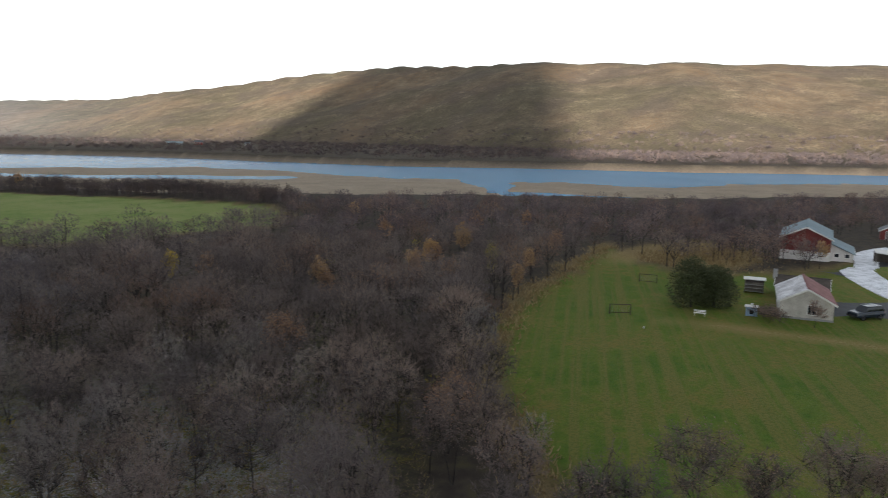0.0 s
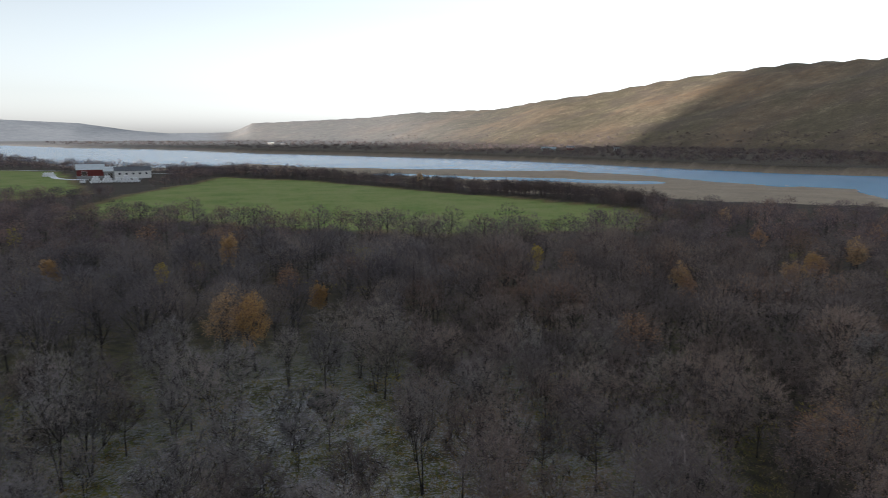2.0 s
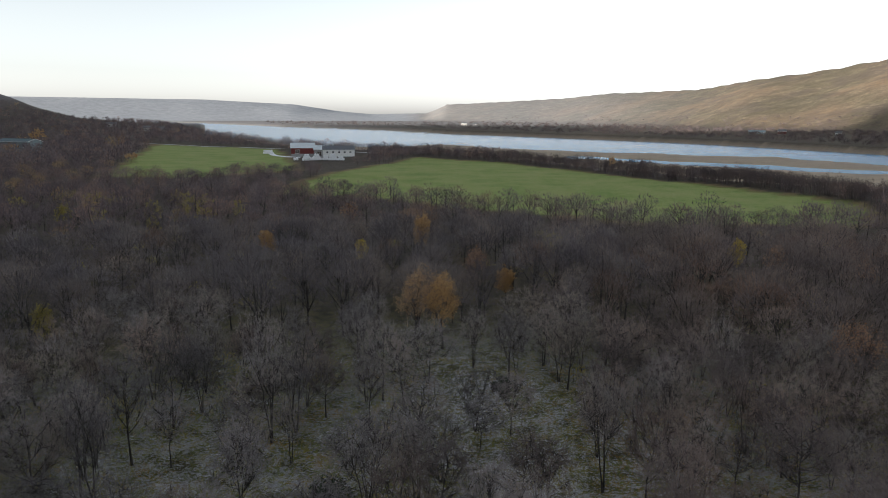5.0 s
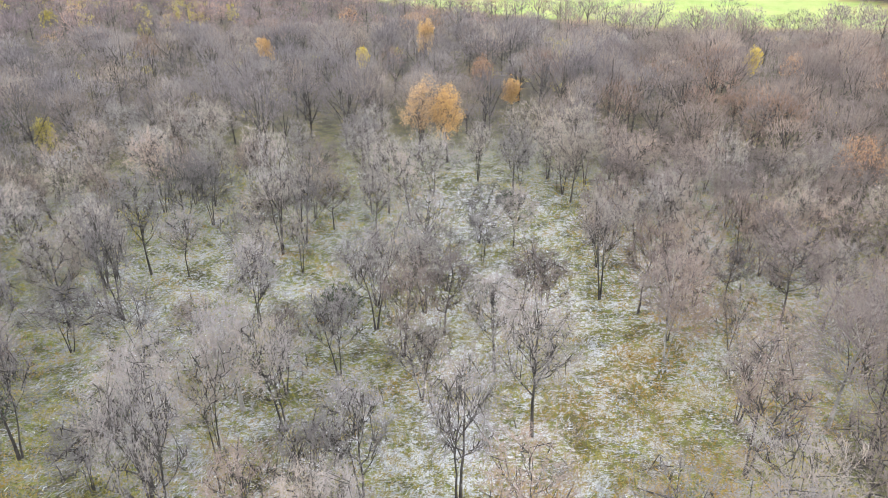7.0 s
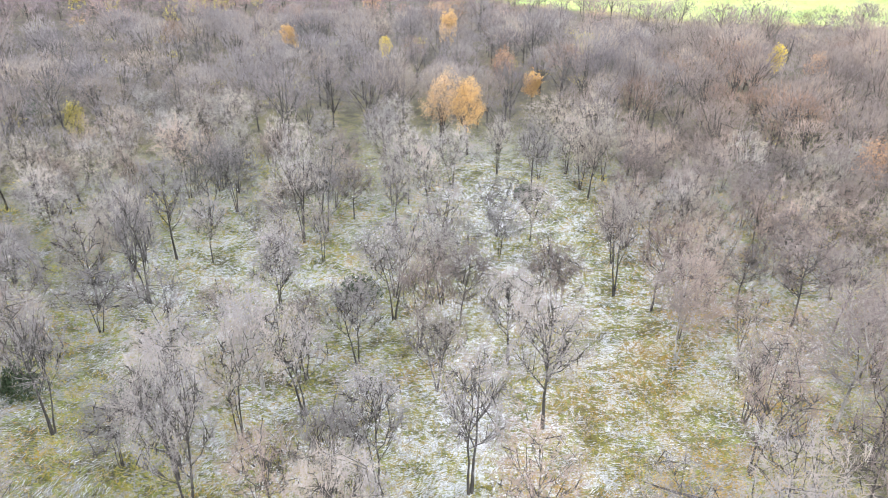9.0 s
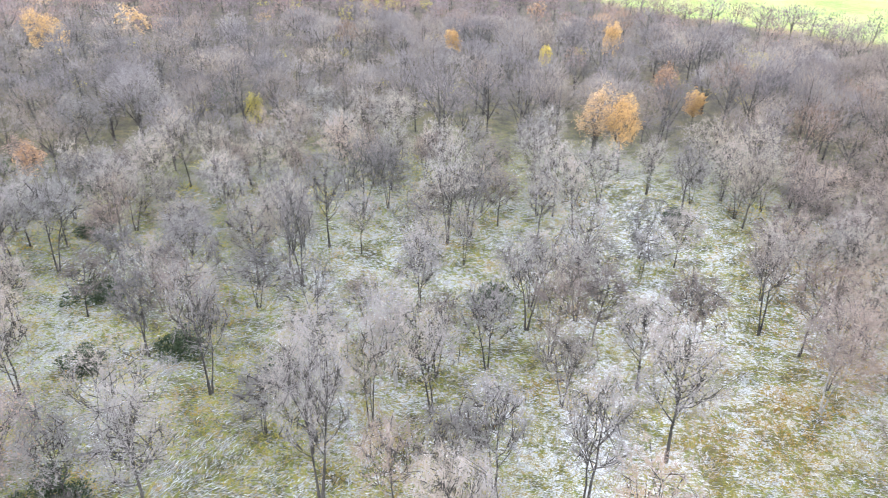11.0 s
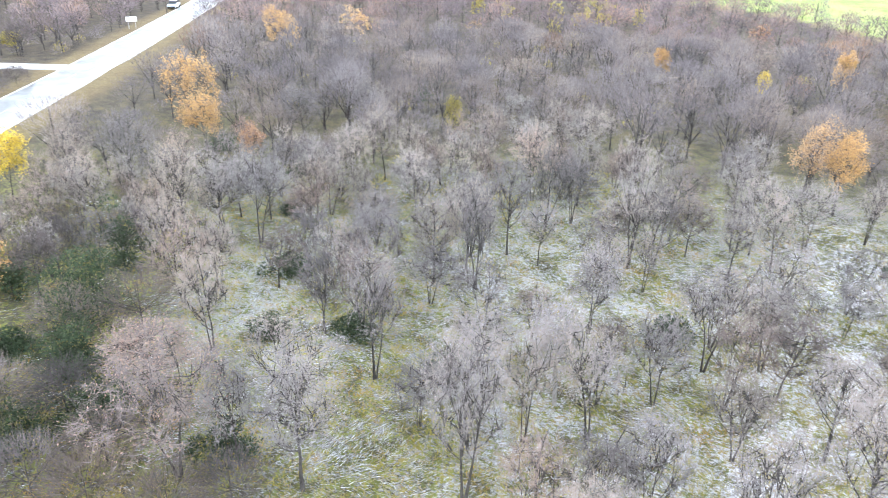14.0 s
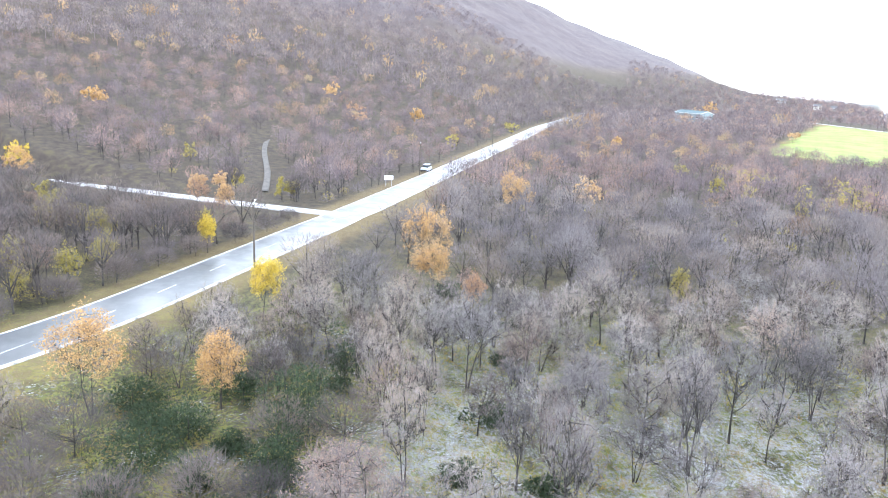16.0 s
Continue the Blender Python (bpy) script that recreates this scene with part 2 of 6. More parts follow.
def water_material():
    m, nt, b = material("river_water", 0.2, 0, 0.3)
    b.inputs["Base Color"].default_value = (0.022, 0.135, 0.29, 1)
    b.inputs["IOR"].default_value = 1.33
    a, c = grain(nt, 0.5, 4.0), grain(nt, 0.03, 3.0)
    bumped(nt, b, calc(nt, "MULTIPLY", a, step(nt, c, 0.3, 0.6)), 0.5, 0.9)
    # wind ripples turn most of the surface towards the water's own colour
    body = nt.nodes.new("ShaderNodeBsdfDiffuse")
    body.inputs[0].default_value = (0.08, 0.245, 0.39, 1)
    mix = nt.nodes.new("ShaderNodeMixShader")
    graze = nt.nodes.new("ShaderNodeLayerWeight")
    nt.links.new(calc(nt, "SUBTRACT", 0.46, calc(nt, "MULTIPLY", step(nt, graze.outputs["Facing"], 0.938, 0.972), 0.5)), mix.inputs[0])
    nt.links.new(b.outputs[0], mix.inputs[1])
    nt.links.new(body.outputs[0], mix.inputs[2])
    nt.links.new(mix.outputs[0], nt.nodes["Material Output"].inputs[0])
    return m


def road_material():
    m, nt, b = material("wet_asphalt", 0.25, 0, 0.42)
    broad, fine = grain(nt, 0.35, 4.0), grain(nt, 30.0, 3.0)
    c = ramp(nt, calc(nt, "ADD", calc(nt, "MULTIPLY", broad, 0.6), calc(nt, "MULTIPLY", fine, 0.4)), [(0.3, (0.058, 0.062, 0.064)), (0.7, (0.112, 0.117, 0.120))])
    nt.links.new(c, b.inputs["Base Color"])
    nt.links.new(ramp(nt, broad, [(0.38, (0.30, 0.30, 0.30)), (0.5, (0.38, 0.38, 0.38)), (0.62, (0.48, 0.48, 0.48))]), b.inputs["Roughness"])
    bumped(nt, b, fine, 0.15, 0.01)
    return m


GROUND, WATER, ASPHALT = ground_material(), water_material(), road_material()


# ---- the lie of the land: bearings in degrees to the left of +y, distances in metres ----
def table(az, pairs):
    return np.interp(az, [p[0] for p in pairs], [p[1] for p in pairs])


def smooth(v, lo, hi):
    t = np.clip((v - lo) / (hi - lo), 0, 1)
    return t * t * (3 - 2 * t)


NEAR_BANK = [(-180, 330), (-90, 330), (-77, 320), (-65, 268), (-50, 262), (-36, 262), (-23, 275), (-14, 318), (-6, 385), (0, 448), (4, 460), (9, 500), (12, 557), (15, 650), (18, 900), (20, 1050), (25, 1500), (40, 2600), (180, 2600)]
WATERLINE = [(-90, 500), (-77, 485), (-67, 434), (-62, 386), (-50, 405), (-38, 442), (-26, 545), (-14, 570), (-6, 610), (0, 700), (4, 640), (8, 640), (12, 700), (20, 1150)]
FAR_BANK = [(-180, 900), (-100, 800), (-77, 595), (-63, 546), (-41, 565), (-31, 640), (-26, 703), (-18, 809), (-10, 920), (-0.7, 1106), (3.8, 1363), (12.7, 1812), (19, 2664), (25, 3300), (40, 3600), (180, 3600)]
FELL_FOOT = [(-180, 1200), (-100, 1000), (-77, 866), (-63, 790), (-50, 875), (-32, 1210), (-23.5, 1395), (-12.6, 1940), (-3, 2600), (0, 2900), (2, 3700), (30, 3700), (180, 3700)]
SKYLINE = [(-180, 3), (-100, 4.0), (-76, 4.7), (-63, 5.32), (-51, 5.43), (-46.7, 5.16), (-41, 5.04), (-36.4, 4.6), (-32, 3.98), (-27.6, 3.2), (-23.7, 2.75), (-19.8, 2.05), (-12.8, 1.76), (-9.6, 1.4), (-4.3, 1.1), (-0.3, 0.9),
           (1.2, 0.2), (5.8, 0.11), (8.3, 0.33), (11.8, 0.84), (18.5, 1.15), (26.5, 1.2), (40, 1.2), (180, 2)]
HOME_FOOT = [(-180, 200), (-150, 300), (-100, 2500), (5, 2500), (12, 520), (20, 480), (28, 560), (37, 620), (40, 560), (43, 400), (46, 270), (50, 200), (60, 150), (85, 95), (120, 80), (180, 200)]
HOME_TOP = [(-180, 6), (-120, 0), (8, -1.9), (14, -1.7), (18.5, -1.3), (20, -0.95), (21.8, -0.7), (24.4, -0.45), (27, -0.25), (28.2, 0.05), (29.8, 0.55), (31.5, 1.3), (33.2, 2.0), (37.1, 3.35), (40.6, 4.55), (43.7, 5.9), (52, 8.6), (62, 10), (180, 10)]
HOME_RIDGE = [(-180, 900), (-100, 4000), (5, 3600), (12, 900), (20, 1050), (28, 1250), (36, 1400), (50, 1200), (70, 1050), (180, 950)]
ROAD_LINE = [(-42, -38), (-58.5, -9), (-62.4, 6.3), (-66.7, 14.2), (-83.4, 39.1), (-98.1, 61.7), (-129.6, 106.7), (-170.5, 164.2), (-242.1, 264.8), (-348.4, 431.4)]
SIDE_LINE = [(-96.6, 60.4), (-101.2, 57.5), (-116, 48.2), (-138.3, 36), (-162.8, 21.1), (-240, 4)]
LAWN = [(127, 78), (95, 66), (80, 62), (65, 53.5), (51, 45), (45, 40), (40, 31.5), (35, 24.5), (30, 12), (32, -40), (150, -60), (175, 10), (160, 30), (122, 40), (110, 50), (112, 62)]
FIELD = [(-15, 394), (32, 347), (70, 274), (95, 228), (110, 190), (108, 172), (88, 146), (50, 148), (14, 168), (-28, 205), (-52, 215), (-50, 240), (-42, 290), (-24, 350)]
HAYFIELD = [(-221, 543), (-118, 486), (-96, 425), (-62, 300), (-92, 262), (-128, 262), (-140, 300), (-150, 335), (-165, 372)]
YARD = [(-122, 432), (-104, 372), (-78, 286), (-40, 282), (-38, 410), (-95, 440)]

# single birches that stand out: place, height, crown width
GLADE_BIRCHES = [(-12.5, 22, 7.8, 4.5), (-5.8, 21.8, 6.2, 3.9), (-3.6, 22.2, 7.7, 3.6), (-15.3, 22.6, 4.5, 3.8), (-19.5, 24.6, 9.2, 3.8), (-10.5, 28.8, 7.7, 4.7), (-15.2, 28.8, 5.5, 4.9), (-21.7, 33.8, 4.9, 6), (0.5, 21.9, 9.2, 4.7), (4.1, 26.3, 8.6, 4.3), (12, 32.1, 7, 5), (13.3, 23.8, 8, 4.9), (18.6, 27, 9.2, 6.5), (19.4, 24.9, 9.2, 3.8), (10, 39.9, 8.4, 4.6), (11.9, 37.8, 7.1, 4.1), (-1.3, 29.3, 6.2, 3.6), (-20.1, 37.2, 9.2, 3.6), (-22.9, 36.2, 7.2, 4.3), (-4.5, 39.1, 6.8, 5.2), (-1.4, 38.4, 6.4, 4.4), (20.3, 36.5, 6.9, 5), (2.6, 31.8, 6.8, 4.2), (-11.4, 36.3, 6.9, 4.3), (-24.4, 32.7, 7.2, 4.2), (-5.9, 31.7, 6.1, 3.6)]
INNER_BIRCHES = [(21.2, 50.6, 7, 5.8), (30.5, 55.2, 7, 6), (-20, 48.7, 8.4, 5.1), (-23.2, 41.9, 7.5, 5.6), (-21.1, 44, 8.7, 3.9), (-10.8, 48.3, 8.9, 4.9), (-12.1, 46.3, 9.2, 5.6), (-7.9, 62.4, 6, 3.8), (-1.2, 57.5, 6.7, 6.5), (2.6, 45.5, 4.5, 4.6), (5, 47.9, 5.2, 3.6), (5.8, 57.5, 7.2, 4.5), (9.4, 61.8, 6.5, 4.9), (10.6, 56.3, 7.1, 4), (16, 60.4, 5.1, 4.9), (20.5, 59, 5.5, 5.9), (32.1, 50.7, 6.2, 6.3), (-31, 47.1, 5.5, 5.9)]
ROADWARD_BIRCHES = [(-53.1, 33.9, 9.2, 5.5), (-41.3, 30.4, 9.2, 4.2), (-37.2, 33.8, 8.3, 5), (-46.1, 59.8, 7.8, 5.8), (-49.1, 52.5, 7.9, 5.6), (-36.6, 41.5, 6.2, 4.4), (-32, 41.5, 3.5, 5.2), (-22, 39.3, 7.6, 4.6), (-11, 19.6, 9.2, 3.6), (-28.8, 21.4, 7, 3.6), (-17.3, 16.2, 7.8, 3.9), (-20.9, 15.8, 6.5, 3.6), (-24.5, 26.3, 6.9, 3.9), (-41.8, 36.3, 6, 4.4), (-18.6, 51, 6.5, 5.3), (-50.5, 66.2, 5, 6.3), (-45.9, 50.9, 3.7, 6.5), (-33.3, 70.3, 5.7, 7.3), (-23.4, 68.2, 5.6, 7.4), (-29.8, 38.9, 5.4, 5.3), (-30.6, 31.9, 5.8, 4.5)]
PALE_STEMS = [(-10.5, 28.8), (12, 32.1), (21.2, 50.6), (30.5, 55.2), (18.6, 27)]

# trees in leaf: place, height, crown width, colour
LEAFY = [
    (0.1, 66.4, 8.0, 3.0, "orange"), (-2.9, 66.6, 8.6, 4.4, "amber"), (-3.5, 107.1, 8.5, 2.8, "orange"), (-26.7, 106.8, 5.6, 2.8, "orange"), (-12.2, 103.2, 4.4, 1.8, "yellow"),
    (8, 85.2, 5, 2.6, "orange"), (4.3, 94.2, 6, 3.5, "rust"), (18, 109.3, 6, 5.0, "lime"), (41.5, 95.2, 6, 2.1, "yellow"), (43.4, 89.3, 6.5, 3.1, "rust"), (33, 52.4, 7, 3.9, "rust"),
    (-295.7, 518.9, 13, 13, "orange"), (-19.1, 143.5, 6, 4.7, "rust"), (-147.4, 332.4, 5, 8.9, "amber"), (69.7, 290.5, 7, 3.0, "amber"),
    (65.9, 71.4, 6.5, 2.4, "rust"), (73, 75.3, 6.5, 2.4, "rust"), (88, 83, 6.5, 2.8, "amber"), (73.4, 59.8, 5.6, 1.8, "amber"), (83.8, 64.2, 5.6, 1.8, "amber"),
    (79.9, 69.3, 6.5, 1.9, "lime"), (87.7, 104.3, 6.5, 3.9, "rust"), (48.4, 69, 6.5, 2.1, "rust"), (34.4, 33.6, 6.5, 4.1, "rust"), (53.1, 84.7, 5, 2.5, "rust"),
    (130.3, 38.3, 5, 2.6, "amber"), (-66.1, 52.4, 8.9, 6.0, "orange"), (-57.7, 46.8, 6.5, 5.2, "orange"), (-52.9, 48.1, 4.6, 3.1, "pink"), (-59.3, 27.3, 6.8, 2.9, "yellow"), (-44.8, 17.2, 6.2, 3.8, "orange"), (-48.7, 9.7, 8.1, 6.2, "orange"),
]
LEAFY += [
    (-79, 81.5, 9.2, 5.6, "orange"), (-78.5, 99.5, 7.8, 5.6, "amber"), (-210.5, 51.2, 7, 7.1, "orange"), (-154.2, 22.8, 7, 6.2, "orange"),
    (-234.7, 139.5, 7, 8.1, "orange"), (-207.6, 132.3, 6, 8.0, "rust"), (-203.1, 156, 6.5, 6.2, "orange"), (-173.9, 148.5, 5, 6.1, "lime"), (-85.4, 32.4, 5, 1.9, "yellow"),
    (-111.8, 21, 6, 5.1, "lime"), (-102, 21.6, 5, 3.7, "lime"), (-95.8, 23.1, 5, 2.6, "lime"), (-108.5, 43.9, 6, 2.9, "orange"), (-115.9, 42.9, 5, 4.4, "rust"), (-116.2, 60.2, 4, 3.4, "lime"),
    (-153.1, 207.4, 6, 4.2, "orange"), (-38.4, 65.2, 5, 1.8, "lime"), (-215.5, 217.6, 6, 8.3, "lime"), (-194, 126.9, 6, 7.0, "rust"), (-47.5, 43.7, 6, 2.6, "rust"),
    (-22.5, 13.7, 8.0, 7.0, "pink"), (-27.1, 16.4, 5.5, 5.4, "pink"), (35.9, 15.3, 7.5, 6.5, "pink"), (41.6, 10.2, 7.5, 5.9, "pink"),
    (37.2, 11.9, 7, 3.8, "pink"), (43.1, 8.3, 7, 4.5, "pink"), (127, 44, 5.5, 4.5, "pink"), (129, 40.5, 5, 4, "pink"), (126, 48.5, 6, 4.5, "pink"), (123, 53, 6, 5, "pink"), (131, 47.5, 6, 4.5, "pink"), (87.9, 30.9, 2.4, 3.6, "pink"), (89.9, 26.2, 3.6, 2.2, "pink"), (131.6, 50.1, 6, 4.6, "pink"), (128, 53, 6, 4.4, "pink"), (133, 46.4, 6, 4.4, "pink"), (134, 42.4, 5.5, 4, "pink"), (136.4, 54, 6.4, 4.8, "pink"), (137, 50.4, 5.6, 4.2, "pink"), (31.1, 29.8, 7.5, 6.3, "pink"), (30.4, 24.5, 7, 4.6, "pink"), (28.3, 18.2, 6.5, 3.7, "pink"),
]
LIME_BUSHES = [(-123.4, 21.8, 4), (-108, 18.6, 3.6), (-94.8, 35.7, 2.6), (-155.2, 56, 4), (-117, 58.8, 3.4), (-130.1, 55.7, 3.6), (-101.4, 23.8, 3.4), (-85.8, 20.3, 3.2), (-77.4, 10.1, 2.8), (-87.8, 10.8, 3.4), (-81.4, 15.4, 3),
               (-93.5, 172.5, 6.4), (-84.7, 168.8, 6.2), (-79.2, 168.7, 5.3), (-63.1, 167.8, 7.3), (-56.4, 164.2, 6.4), (-65.7, 157.3, 5.6), (-44.7, 153.1, 3.9), (-99.9, 163.5, 5.5), (-79.7, 145.8, 4.6), (-72.5, 145.7, 4.5), (-55, 146.3, 6.4), (-49, 143.9, 5.7), (-55.3, 132, 4.2)]
LEAFY += [(95.9, 114.5, 6, 3.4, "rust"), (97.3, 92.6, 6, 3.2, "orange"), (79, 81.4, 6, 3.4, "orange"), (73, 79.4, 5.5, 2.8, "amber"), (86.5, 75, 5.5, 2.4, "lime"), (121.2, 96.2, 6, 3.2, "rust"), (109.4, 141.5, 5.5, 3.4, "amber"), (54.6, 77.8, 6, 3.2, "amber"), (111.2, 101.4, 6, 4, "rust"), (99.3, 72.4, 6, 3, "rust"), (70.2, 69.4, 6, 3.4, "rust"), (57.1, 68.1, 6, 3.6, "rust")]
LEAFY += [(-160.1, 23.3, 7.5, 5, "yellow"), (-120.9, 48.7, 5, 3, "amber"), (-122.6, 44.9, 5, 3.4, "amber")]
LEAFY += [(bx, by, 4.6, bw, "lime") for bx, by, bw in LIME_BUSHES]


def inside(x, y, poly):
    hit = np.zeros(x.shape, bool)
    for (x0, y0), (x1, y1) in zip(poly, poly[1:] + poly[:1]):
        cross = (y0 > y) != (y1 > y)
        hit ^= cross & (x < (x1 - x0) * (y - y0) / (y1 - y0 + 1e-12) + x0)
    return hit


def gap_to(x, y, line):
    """The distance to a line of points."""
    best = np.full(x.shape, 1e9)
    for (x0, y0), (x1, y1) in zip(line, line[1:]):
        t = np.clip(((x - x0) * (x1 - x0) + (y - y0) * (y1 - y0)) / ((x1 - x0) ** 2 + (y1 - y0) ** 2), 0, 1)
        best = np.minimum(best, np.hypot(x - x0 - t * (x1 - x0), y - y0 - t * (y1 - y0)))
    return best


WAVES = [(random.uniform(0, 6.28), random.uniform(0, 6.28), random.uniform(0.7, 1.3)) for _ in range(24)]


def ripple(x, y, size, octaves=4, first=0):
    """Smooth uneven ground, about -1 to 1, with forms of the given size in metres."""
    z = np.zeros(np.shape(x))
    for o in range(octaves):
        for k in range(4):
            turn, phase, s = WAVES[(first + o * 4 + k) % 24]
            q = 6.283 * s * 2**o / size
            z = z + np.sin(q * (x * math.cos(turn + o) + y * math.sin(turn + o)) + phase + 1.7 * np.sin(q * 0.6 * (y * math.cos(turn) - x * math.sin(turn)) + phase * 3)) * 0.28 * 0.55**o
    return z


def land(x, y):
    """Ground height, covers (meadow, straw, sand, heath, frost) and painted haze at places x, y."""
    x, y = np.asarray(x, float), np.asarray(y, float)
    d, az = np.hypot(x, y), np.degrees(np.arctan2(-x, y))
    nb, wl, fb, ff = table(az, NEAR_BANK), table(az, WATERLINE), table(az, FAR_BANK), table(az, FELL_FOOT)
    wob = ripple(x, y, 90, 3)
    z = 0.25 * ripple(x, y, 14, 3, 5) + 0.5 * ripple(x, y, 60, 2, 9)
    # river bed, sandbars, banks
    wet = smooth(d, nb - 4, nb + 14) * (1 - smooth(d, fb - 8, fb + 6))
    bar = (1 - smooth(d + wob * 14, wl - 6, wl + 8))
    bar = np.maximum(bar, 0.97 * np.exp(-((d - fb * 0.86 + wob * 9) / 13) ** 2) * smooth(az, -24, -16) * (1 - smooth(az, -4, 2)))
    # a long pale beach under the far bank upstream, and thin shoals before it
    bar = np.maximum(bar, np.exp(-((d - 0.935 * fb + wob * 8) / (0.05 * fb)) ** 2) * smooth(az, -5, 2))
    for shoal, thin, a0, a1 in ((0.66, 22, -6, 9), (0.50, 14, -14, 3)):
        bar = np.maximum(bar, 0.98 * np.exp(-((d - shoal * fb + wob * 12) / thin) ** 2) * smooth(az, a0, a0 + 4) * (1 - smooth(az, a1 - 4, a1)))
    for a0, a1, r0, wide in ((-34, -9, 1, 10), (-70, -48, 2, 9), (-52, -46, 3, 400)):
        mid = table(az, [(-34, 416), (-18, 452), (-12, 494)]) if r0 == 1 else table(az, [(-70, 296), (-59, 306), (-50, 322), (-46, 380)])
        if r0 == 3:
            bar = bar * (1 - np.exp(-((az + 48.6 + wob * 0.9) / (0.4 + 1.1 * smooth(d, 325, 400))) ** 2) * smooth(d, 320, 335))
        else:
            bar = bar * (1 - np.exp(-((d - mid + wob * 7) / wide) ** 2) * smooth(az, a0, a0 + 4) * (1 - smooth(az, a1 - 3, a1)))
    bed = -7.0 + 2.3 * bar + 0.07 * ripple(x, y, 30, 2)
    z = z * (1 - wet) + bed * wet
    sand = wet
    # far bank and the fell beyond it
    fr = ff + 0.75 * ff * np.clip(0.6 + 900 / (ff + 900) - 0.35, 0.3, 1)
    fr = np.minimum(fr, 4500)
    top = 23 + fr * np.tan(np.radians(table(az, SKYLINE)))
    u = np.clip((d - ff) / (fr - ff), 0, 2)
    fell = top * np.where(u < 1, np.clip(u, 1e-6, 1) ** 0.92, 1 - 0.25 * (u - 1))
    fell = fell + smooth(u, 0.05, 0.4) * (1 - 0.92 * smooth(u, 0.8, 1.0)) * (6 * ripple(x, y, 420, 3, 3) + 0.45 * ripple(x, y, 80, 3, 8))
    z = np.where(d > fb, np.maximum(z, fell + 1.0 * smooth(d, fb, fb + 60)), z)
    heath = np.where(d > fb, 0.35 * smooth(d, fb + 8, fb + 50) + 0.65 * smooth(u, 0.0, 0.06), 0.0)
    # the fell on this side, with an added unseen peak that shades the far slope
    hf, hr = table(az, HOME_FOOT), table(az, HOME_RIDGE)
    htop = 23 + hr * np.tan(np.radians(table(az, HOME_TOP)))
    v = np.clip((d - hf) / (hr - hf), 0, 3)
    mine = smooth(az, 6, 12) + smooth(-az, 105, 140)
    home = htop * np.where(v < 1, np.clip(v, 1e-6, 1) ** 1.35, np.maximum(1 - 0.5 * (v - 1), 0))
    home = home + smooth(v, 0.1, 0.5) * (1 - 0.8 * smooth(v, 0.85, 1)) * smooth(az, 34, 48) * (5 * ripple(x, y, 260, 4, 2) + 1.5 * ripple(x, y, 50, 3, 6))
    sx, sy = x - SHADE_PEAK[0], y - SHADE_PEAK[1]
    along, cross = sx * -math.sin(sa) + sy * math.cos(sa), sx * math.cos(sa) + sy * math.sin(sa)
    peak = SHADE_PEAK[2] * (1 - smooth(np.hypot(along * 0.55, cross + 40), 190, 360))
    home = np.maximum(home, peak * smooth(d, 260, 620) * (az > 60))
    home = home * np.clip(mine, 0, 1)
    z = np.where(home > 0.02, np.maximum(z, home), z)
    sand = sand * (1 - smooth(home, -4.0, -2.0) * (home > 0.02))
    moor = smooth(home, 20, 50) * smooth(v, 0.25, 0.5)
    heath = np.maximum(heath, moor)
    # roads lie on a low bank
    for line, level, wide in ((ROAD_LINE, 0.45, 5.2), (SIDE_LINE, 0.6, 2.6)):
        near = 1 - smooth(gap_to(x, y, line), wide, wide + 5)
        z = z * (1 - near) + level * near
    edge = 1.6 * ripple(x, y, 12, 2, 4)
    meadow = np.zeros(x.shape)
    straw = np.zeros(x.shape)
    for poly in (LAWN, FIELD, HAYFIELD):
        rim = gap_to(x, y, poly + poly[:1]) * np.where(inside(x, y, poly), 1, -1) + edge
        meadow = np.maximum(meadow, smooth(rim, -0.5, 2.0))
        straw = np.maximum(straw, (1 - smooth(np.abs(rim + 0.8), 0.4, 2.4)) * 0.5)
    z = z * (1 - 0.75 * meadow * (d < 700))
    straw = np.maximum(straw, (1 - smooth(gap_to(x, y, ROAD_LINE), 5.5, 8)) * 0.3)
    straw = np.maximum(straw, (1 - smooth(np.hypot((x - 126) / 15, (y - 56) / 10), 0.6, 1.1)) * 0.8)
    straw = np.maximum(straw, (1 - smooth(np.hypot((x - 128) / 22, (y - 66) / 9), 0.6, 1.1)) * 0.85)
    straw = np.maximum(straw, (1 - smooth(gap_to(x, y, [(78, 40), (83.5, 30), (88, 16)]) + edge * 0.5, 0.4, 1.9)) * 0.75)
    straw = np.maximum(straw, 0.28 * np.exp(-((x - 9.5) ** 2 + (y - 30) ** 2) / 70) * (0.6 + ripple(x, y, 5, 2, 3)).clip(0, 1))
    # share of the painted haze, rising with distance up the valley
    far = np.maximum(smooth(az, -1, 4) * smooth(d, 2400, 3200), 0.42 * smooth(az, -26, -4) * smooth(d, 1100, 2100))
    frost = (1 - smooth(d, 42, 95)) * (1 - 0.38 * smooth(az, -4, 12) - 0.14 * smooth(az, 28, 38)) * (0.66 + 0.34 * smooth(az, -25, -13)) * smooth(az, -46, -28) * (1 - 0.85 * smooth(az, 45, 66)) * (1 - meadow) * (0.75 + 0.25 * ripple(x, y, 25, 2, 7))
    litter = np.maximum(smooth(d, 42, 100) * 0.9 + 0.1 * smooth(d, 100, 150), (1 - smooth(az, -46, -34)) * smooth(az, -175, -130) * smooth(d, 6, 16)) * (1 - meadow)
    hay = meadow * smooth(d, 130, 165)
    return z, meadow, straw, np.clip(sand, 0, 1), heath, np.clip(frost, 0, 1), litter, hay, moor, far


